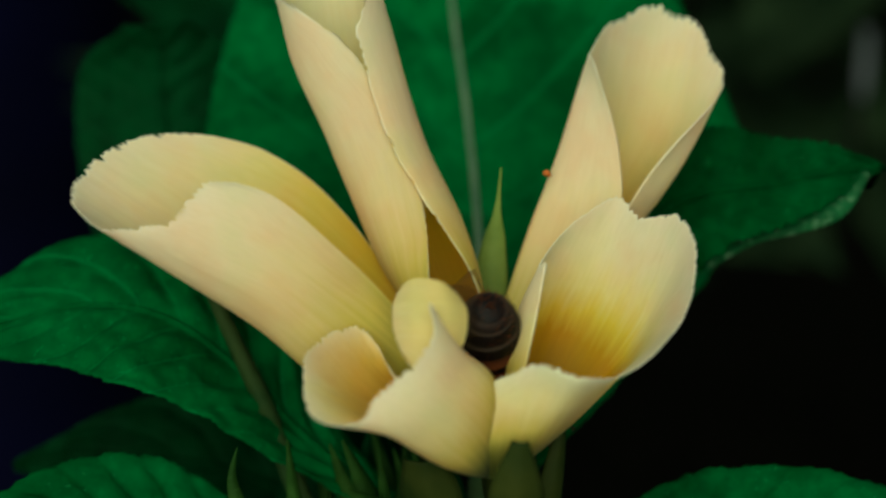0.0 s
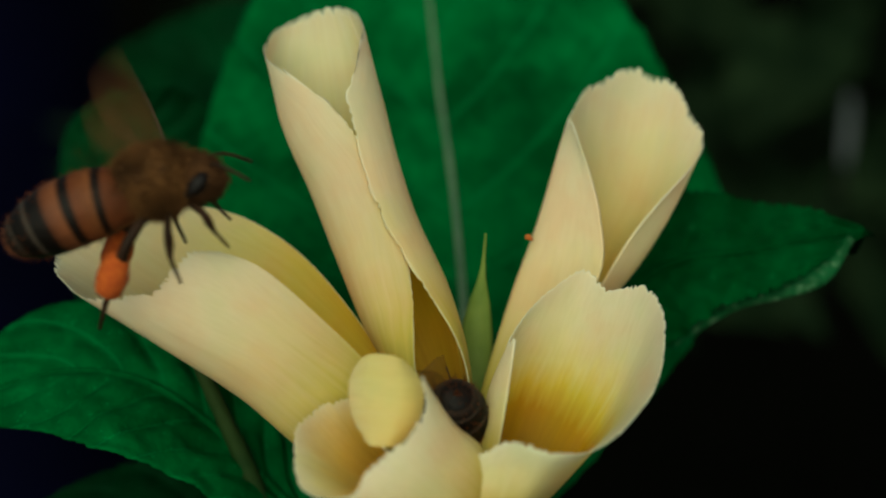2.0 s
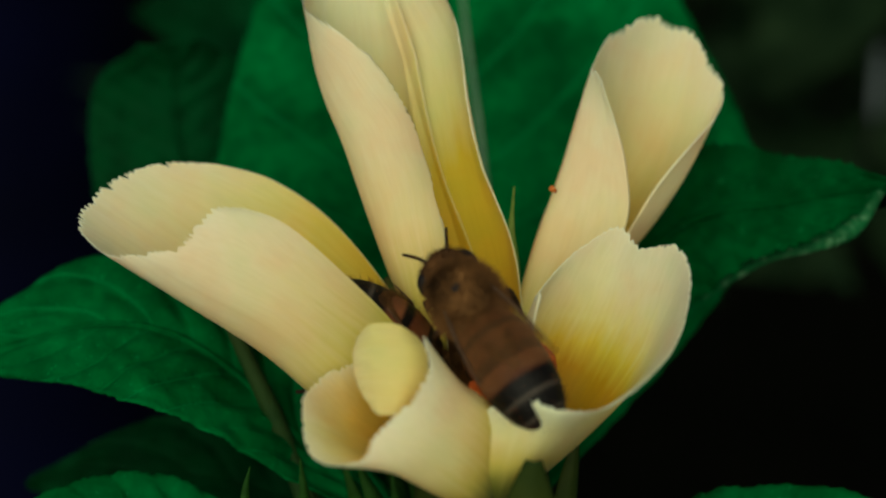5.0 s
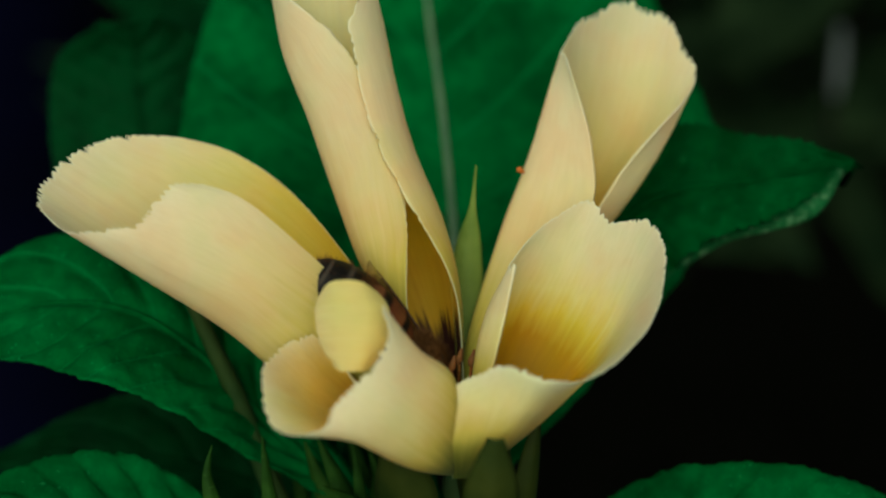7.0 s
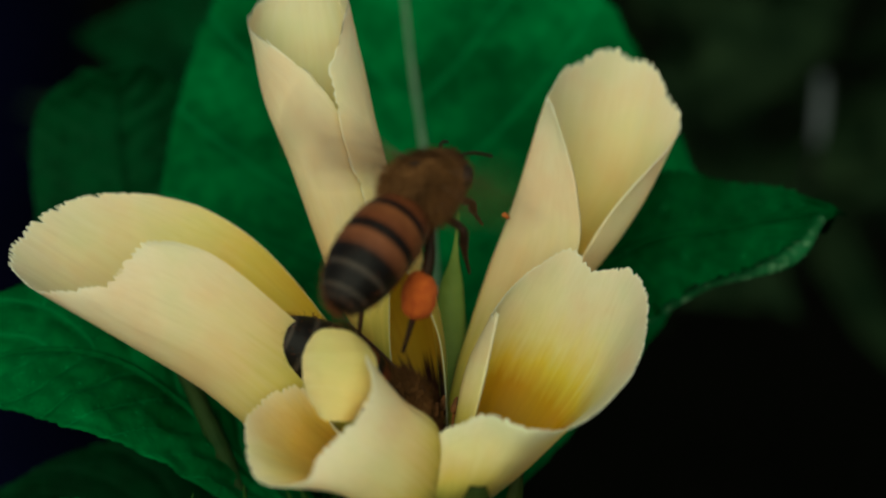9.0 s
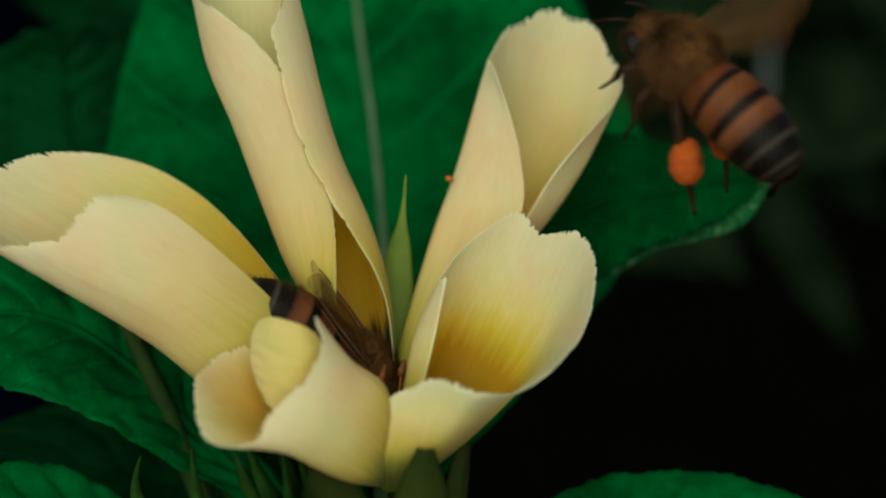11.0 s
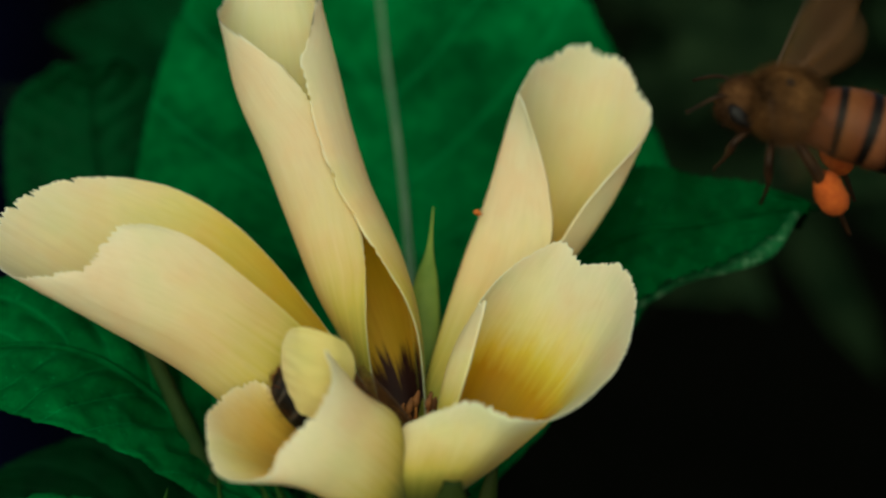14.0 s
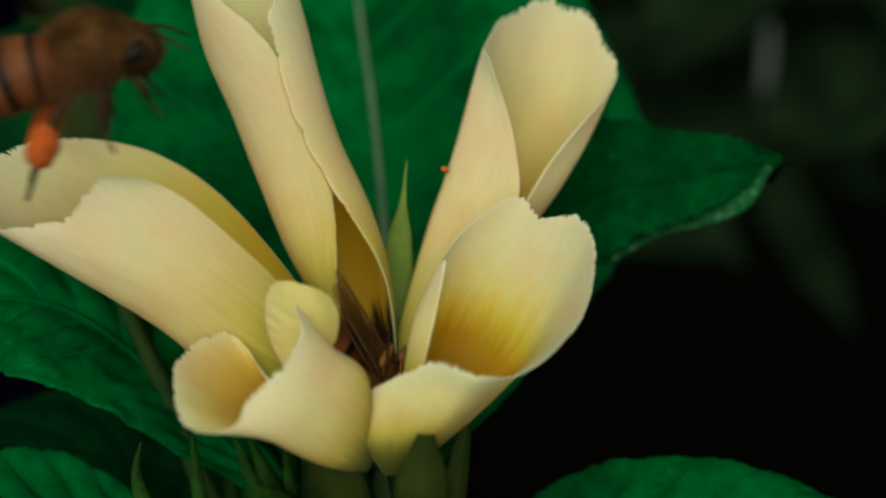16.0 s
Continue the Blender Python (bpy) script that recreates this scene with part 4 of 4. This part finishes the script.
# seconds, place of the waist, way of the head, way of the back
BEE_ONE_ROWS = [
    (0, 1.0, 1.5, 0.0, 0.1, 0.72, -0.69, -0.45, 0.6, 0.65),
    (0.5, -0.3, 1.5, -0.6, 0.1, 0.72, -0.69, -0.45, 0.6, 0.65),
    (1, 0.2, 1.5, -0.7, 0.1, 0.72, -0.69, -0.45, 0.6, 0.65),
    (1.5, 0.2, 1.5, -2.0, 0.1, 0.72, -0.69, -0.45, 0.6, 0.65),
    (2, -0.2, 1.5, -1.5, 0.1, 0.72, -0.69, -0.45, 0.6, 0.65),
    (2.5, -0.9, 1.5, -1.6, 0.1, 0.72, -0.69, -0.45, 0.6, 0.65),
    (3, -0.6, 1.5, -1.8, 0.1, 0.72, -0.69, -0.45, 0.6, 0.65),
    (3.6, -0.5, 1.2, -0.4, 0.1, 0.72, -0.69, -0.45, 0.6, 0.65),
    (4.2, -1.3, -3.0, 4.6, -0.5, 0.75, -0.2, -0.45, -0.1, 0.8),
    (4.55, -1.21, -4.5, 5.6, -0.6, 0.6, 0, -0.2, -0.8, 0.5),
    (4.8, -0.89, -5, 5.59, -0.6, 0.5, 0.5, 0, -1, 0.2),
    (5.3, -0.83, -5.5, 6.09, -0.3, 0.5, 0.8, 0, -1, 0.2),
    (5.5, -0.58, -5.6, 7.29, -0.05, 0.55, 0.83, 0, -1, 0.2),
    (5.7, 0.61, -5.6, 7.37, 0.1, 0.4, 0.9, 0, -1, 0.2),
    (6, 0.57, -5.8, 8.44, 0.33, -0.1, 0.93, -0.35, -1, 0.1),
    (6.1, 0.99, -5, 8.81, 0.25, 0.1, 0.95, -0.3, -1, 0.2),
    (6.3, 1.46, -7, 12.6, 0.7, 0, 0.6, -0.4, -0.6, 0.6),
    (6.5, 2.13, -8, 16.11, 0.98, -0.1, 0.14, 0, -0.3, 1),
    (6.7, 17.53, -8, 21.63, 0.95, 0.1, 0.3, 0, -0.4, 1),
    (6.9, 38.25, -6, 28.72, 0.7, 0.3, 0.5, 0, -0.6, 0.8),
    (7.1, 34.21, -6, 25.38, 0.2, 0.5, 0.8, 0, -0.9, 0.3),
    (7.3, 20.84, -6, 21.76, 0, 0.4, 0.9, 0, -1, 0.3),
    (7.5, 26.3, -8, 19.2, -0.72, 0.15, 0.66, 0.1, -0.8, 0.55),
    (7.7, 23.18, -8, 16.26, -0.85, 0.1, 0.5, 0.3, -0.5, 0.8),
    (8, 11.5, -8, 13.6, -0.6, 0.5, 0.62, 0.45, -0.7, 0.55),
    (8.2, 7.64, -8, 14.4, -0.4, 0.35, 0.8, 0.2, -0.9, 0.4),
    (8.5, -0.25, -9, 14.07, -0.13, 0.72, 0.65, 0.05, -0.6, 0.75),
    (8.8, -2.16, -9, 11.67, 0.35, 0.35, 0.85, -0.2, -0.9, 0.4),
    (9, -2.2, -8, 14.6, 0.5, 0.55, 0.62, -0.3, -0.9, 0.4),
    (9.3, 6.8, -8, 15.62, 0.45, 0.4, 0.78, -0.2, -0.9, 0.4),
    (9.5, 8.16, -8, 19.39, -0.42, 0.8, 0.35, 0.25, -0.1, 1),
    (9.7, 17.82, -8, 19.42, -0.35, 0.3, 0.85, 0.2, -0.9, 0.4),
    (10.4, 25.23, -8, 21.05, -0.5, 0.3, 0.7, 0.2, -0.8, 0.5),
    (11.2, 17.65, -8, 20.95, -0.6, 0.3, 0.6, 0.3, -0.8, 0.5),
    (11.8, 9.19, -9, 18.85, -0.45, 0.3, 0.8, 0.4, -0.85, 0.4),
    (12, 11.38, -9, 19.12, -0.45, 0.78, 0.4, 0.5, -0.3, 0.8),
    (12.2, 29.1, -8, 18.48, -0.95, 0.1, 0.15, 0.1, -0.4, 1),
    (12.5, 25.6, -8, 8.1, -0.93, 0.1, 0.26, 0.25, -0.75, 0.65),
    (12.7, 25.25, -8, 8.54, -0.95, 0, 0.2, 0.2, -0.4, 0.95),
    (13, 31.61, -8, 4.05, -1, 0, 0, 0, -0.4, 1),
    (13.5, 24.9, -8, 10.1, -0.9, 0.1, 0.33, 0.25, -0.75, 0.65),
    (13.8, 24.44, -8, 13.3, -0.92, 0, 0.3, 0.2, -0.4, 0.9),
    (14, 26.6, -8, 20.8, -0.95, 0.1, 0.24, 0.2, -0.75, 0.65),
    (14.2, 18.63, -8, 19.94, -0.85, 0.1, 0.4, 0.3, -0.5, 0.8),
    (14.5, 6.07, -9, 16.43, -0.52, 0.64, 0.56, 0.45, -0.5, 0.7),
    (14.7, -2.12, -9, 14.93, -0.4, 0.35, 0.8, 0.2, -0.9, 0.4),
    (15, -14.21, -10, 12.59, -0.05, 0.66, 0.75, 0, -0.75, 0.65),
    (15.2, -22.22, -9, 13.54, -0.5, 0.4, 0.6, 0, -0.8, 0.6),
    (15.5, -31.42, -8, 18.75, 0.8, 0, -0.35, 0.3, -0.4, 0.8),
    (15.7, -28.48, -8, 20.52, 0.9, 0, 0.1, 0, -0.4, 0.9),
    (16, -21.19, -9, 20.95, 0.96, 0, 0.25, -0.2, -0.4, 0.9),
]
# seconds, place of the waist, way of the head, way of the back
BEE_TWO_ROWS = [
    (0, -51.87, -6, 18.7, 0.8, 0, 0.2, 0, -0.4, 1),
    (0.9, -47.42, -6, 19.63, 0.8, 0, 0.2, 0, -0.4, 1),
    (1.2, -31.49, -7, 17.34, 0.5, -0.3, 0.75, -0.5, -0.5, 0.5),
    (1.5, -29.72, -8, 17.88, 0.93, -0.15, -0.05, 0.05, -0.4, 0.9),
    (1.75, -26.5, -8, 18.01, 0.96, 0, 0, 0.05, -0.4, 0.95),
    (2, -22.4, -8, 17.2, 0.94, -0.05, 0.27, -0.1, -0.45, 0.9),
    (2.25, -20.58, -8, 16.3, 0.85, -0.1, -0.45, 0.35, -0.6, 0.6),
    (2.5, -18.86, -8, 13.17, 0.68, -0.15, -0.7, 0.45, -0.75, 0.4),
    (2.8, -12.71, -8, 11.66, 0.93, 0.1, -0.33, 0.2, -0.75, 0.6),
    (3, -9.89, -7, 11.64, 0.83, 0.15, -0.5, 0.3, -0.75, 0.55),
    (3.2, -7.17, -6, 10.96, 0.72, 0.35, -0.55, 0.3, -0.7, 0.6),
    (3.8, -6.22, -3, 6.51, 0.7, 0.22, -0.67, 0.35, -0.6, 0.65),
    (4.6, -5.0, 1.5, 2.6, 0.74, 0.3, -0.6, 0.45, -0.5, 0.72),
    (5.5, -5.6, 2.6, 1.6, 0.6, 0.3, -0.74, 0.55, -0.5, 0.6),
    (6, -4.5, 2.6, -0.8, 0.6, 0.3, -0.74, 0.55, -0.5, 0.6),
    (6.5, -4.2, 2.6, -0.8, 0.6, 0.3, -0.74, 0.55, -0.5, 0.6),
    (7, -4.6, 0.6, 1.7, 0.6, 0.3, -0.74, 0.55, -0.5, 0.6),
    (7.5, -5.8, 0.3, 2.2, 0.6, 0.3, -0.74, 0.55, -0.5, 0.6),
    (8, -5.8, 0.3, 2.1, 0.6, 0.3, -0.74, 0.55, -0.5, 0.6),
    (8.5, -6.1, 0.3, 3.0, 0.74, 0.3, -0.6, 0.45, -0.5, 0.72),
    (9, -4.6, 0.3, 2.0, 0.74, 0.3, -0.6, 0.45, -0.5, 0.72),
    (9.5, -3.4, 1.2, 2.9, 0.74, 0.3, -0.6, 0.45, -0.5, 0.72),
    (10.8, -3.6, 2, 2, 0.74, 0.3, -0.6, 0.45, -0.5, 0.72),
    (12, -4.4, 0.6, 2.0, 0.74, 0.3, -0.6, 0.45, -0.5, 0.72),
    (12.5, -3.2, -0.3, -1.1, 0.74, 0.3, -0.6, 0.5, -0.65, 0.5),
    (13, -1.9, 0.2, 0.6, 0.74, 0.3, -0.6, 0.45, -0.5, 0.72),
    (13.5, -3.2, -2, -0.3, 0.74, 0.3, -0.6, 0.5, -0.8, 0.25),
    (14, -2.6, -1.6, -1.6, 0.74, 0.3, -0.6, 0.5, -0.8, 0.25),
    (14.5, -3.4, -2.8, -1.9, 0.74, 0.3, -0.6, 0.45, -0.9, 0.0),
    (15, -3.5, 0.6, 0.6, 0.74, 0.3, -0.6, 0.45, -0.5, 0.72),
    (15.5, -3.4, 0.7, 0.4, 0.74, 0.3, -0.6, 0.45, -0.5, 0.72),
    (16, -2.9, 2.2, 0.1, 0.74, 0.3, -0.6, 0.45, -0.5, 0.72),
]


def turned(x, y, z, head, back):
    h = Vector(head).normalized()
    b = Vector(back)
    b = (b - b.dot(h) * h).normalized()
    side = b.cross(h)
    m = Matrix((h, side, b)).transposed().to_4x4()
    return PLACE @ Matrix.Translation((x * MM, y * MM, z * MM)) @ m


def bee_path(bee, rows):
    walk(bee, [(t, turned(x, y, z, (a, b, c), (d, e, f))) for t, x, y, z, a, b, c, d, e, f in rows])


def bee_wings(wings, flights, lift, opening):
    """Wings beat during the flights and lie back over the body between them."""
    for w, side, x in wings:
        spread, fold = (12, 88) if x > 2 else (28, 86)
        root = [v * MM * BEE_SIZE for v in (x, side, 1.7)]
        rows = []
        up = 1
        for k in range(0, 481):
            t = k / 30
            if any(a <= t <= b for a, b in flights):
                if k in (0, 480) or k % 15 in (1, 3, 5, 7, 9, 11, 14):
                    rows.append((t, pose(*root, (24 + 42 * up) * side, 0, spread * side)))
                    up = -up
            elif k % 6 == 0:
                rows.append((t, pose(*root, between(lift, t) * side, 0, (fold - between(opening, t)) * side)))
        walk(w, rows)


def sway_petal(thing, rows, axis=(0, 0, 1), twists=((0, 0), (16, 0)), pivot=(0, 1, -4)):
    """A petal shifts and leans in the plane of the view and rolls a little round its own length."""
    p = Matrix.Translation([v * MM for v in pivot])
    lists = [[(r[0], r[k]) for r in rows] for k in (1, 2, 3)]
    times = sorted({r[0] for r in rows} | {t for t, _ in twists})
    walk(thing, [(t, pose(between(lists[0], t) * MM, 0, between(lists[1], t) * MM) @ p @ pose(0, 0, 0, 0, between(lists[2], t))
                  @ Matrix.Rotation(radians(between(twists, t)), 4, Vector(axis)) @ p.inverted()) for t in times])


def between(rows, t):
    for (a, x), (b, y) in zip(rows, rows[1:]):
        if t <= b:
            return x + (y - x) * max(0, t - a) / (b - a)
    return rows[-1][1]


LEFT_TWIST = [(0, 0), (2.0, 0), (2.4, 8), (2.8, 18), (3.1, 18), (4.0, 4), (5.5, 0), (6, -3), (7, 0), (9.5, 0), (12, 3), (12.8, 0), (13.5, -2), (14.2, 0), (15, 4), (16, 4)]
MID_TWIST = [(0, 0), (4.6, 0), (5.2, 8), (5.6, 8), (5.9, 2), (6.5, 0), (16, 0)]
FLAP_TURN = [(0, 0), (4.5, 0), (4.8, 30), (5.1, 58), (5.58, 58), (5.75, 28), (5.95, 0), (16, 0)]
CURL_TURN = [(0, 0), (9, 0), (12, 30), (16, 30)]
RIGHT_TWIST = [(0, 0), (4.6, 0), (5.2, 8), (6.0, 5), (6.4, 0), (16, 0)]
FRONT_RIGHT_TURN = [(0, 0), (3.2, 0), (4.6, 0), (5.2, -10), (6.0, -10), (6.4, 0), (16, 0)]
STILL = [(0, 0, 0, 0), (16, 0, 0, 0)]


def motions():
    sway_petal(LEFT, LEFT_ROWS, (-0.87, -0.08, 0.48), LEFT_TWIST)
    sway_petal(MID, MID_ROWS, (-0.3, 0.05, 0.95), MID_TWIST)
    sway_petal(MID_FLAP, STILL, (-0.264, 0.05, 0.964), FLAP_TURN, (-4.4, 5.6, 18.8))
    sway_petal(RIGHT, RIGHT_ROWS, (0.42, 0.02, 0.9), RIGHT_TWIST)
    sway_petal(FRONT_RIGHT, FRONT_RIGHT_ROWS, (0, 0, 1), FRONT_RIGHT_TURN)
    sway_petal(FRONT_LEFT, FRONT_LEFT_ROWS)
    sway_petal(CURL, CURL_ROWS, (1, 0, 0), CURL_TURN, (-5, -7, 6))
    bee_path(BEE_ONE, BEE_ONE_ROWS)
    bee_path(BEE_TWO, BEE_TWO_ROWS)
    bee_wings(WINGS_ONE, [(5.8, 16.0)], [(0, 22), (4.0, 22), (4.8, 12), (16, 12)], [(0, 2), (4.0, 2), (4.8, 8), (16, 8)])
    bee_wings(WINGS_TWO, [(0.0, 3.2)], [(0, 28), (3.6, 4), (9.7, 6), (11.8, 22), (16, 22)], [(0, 0), (16, 0)])


motions()
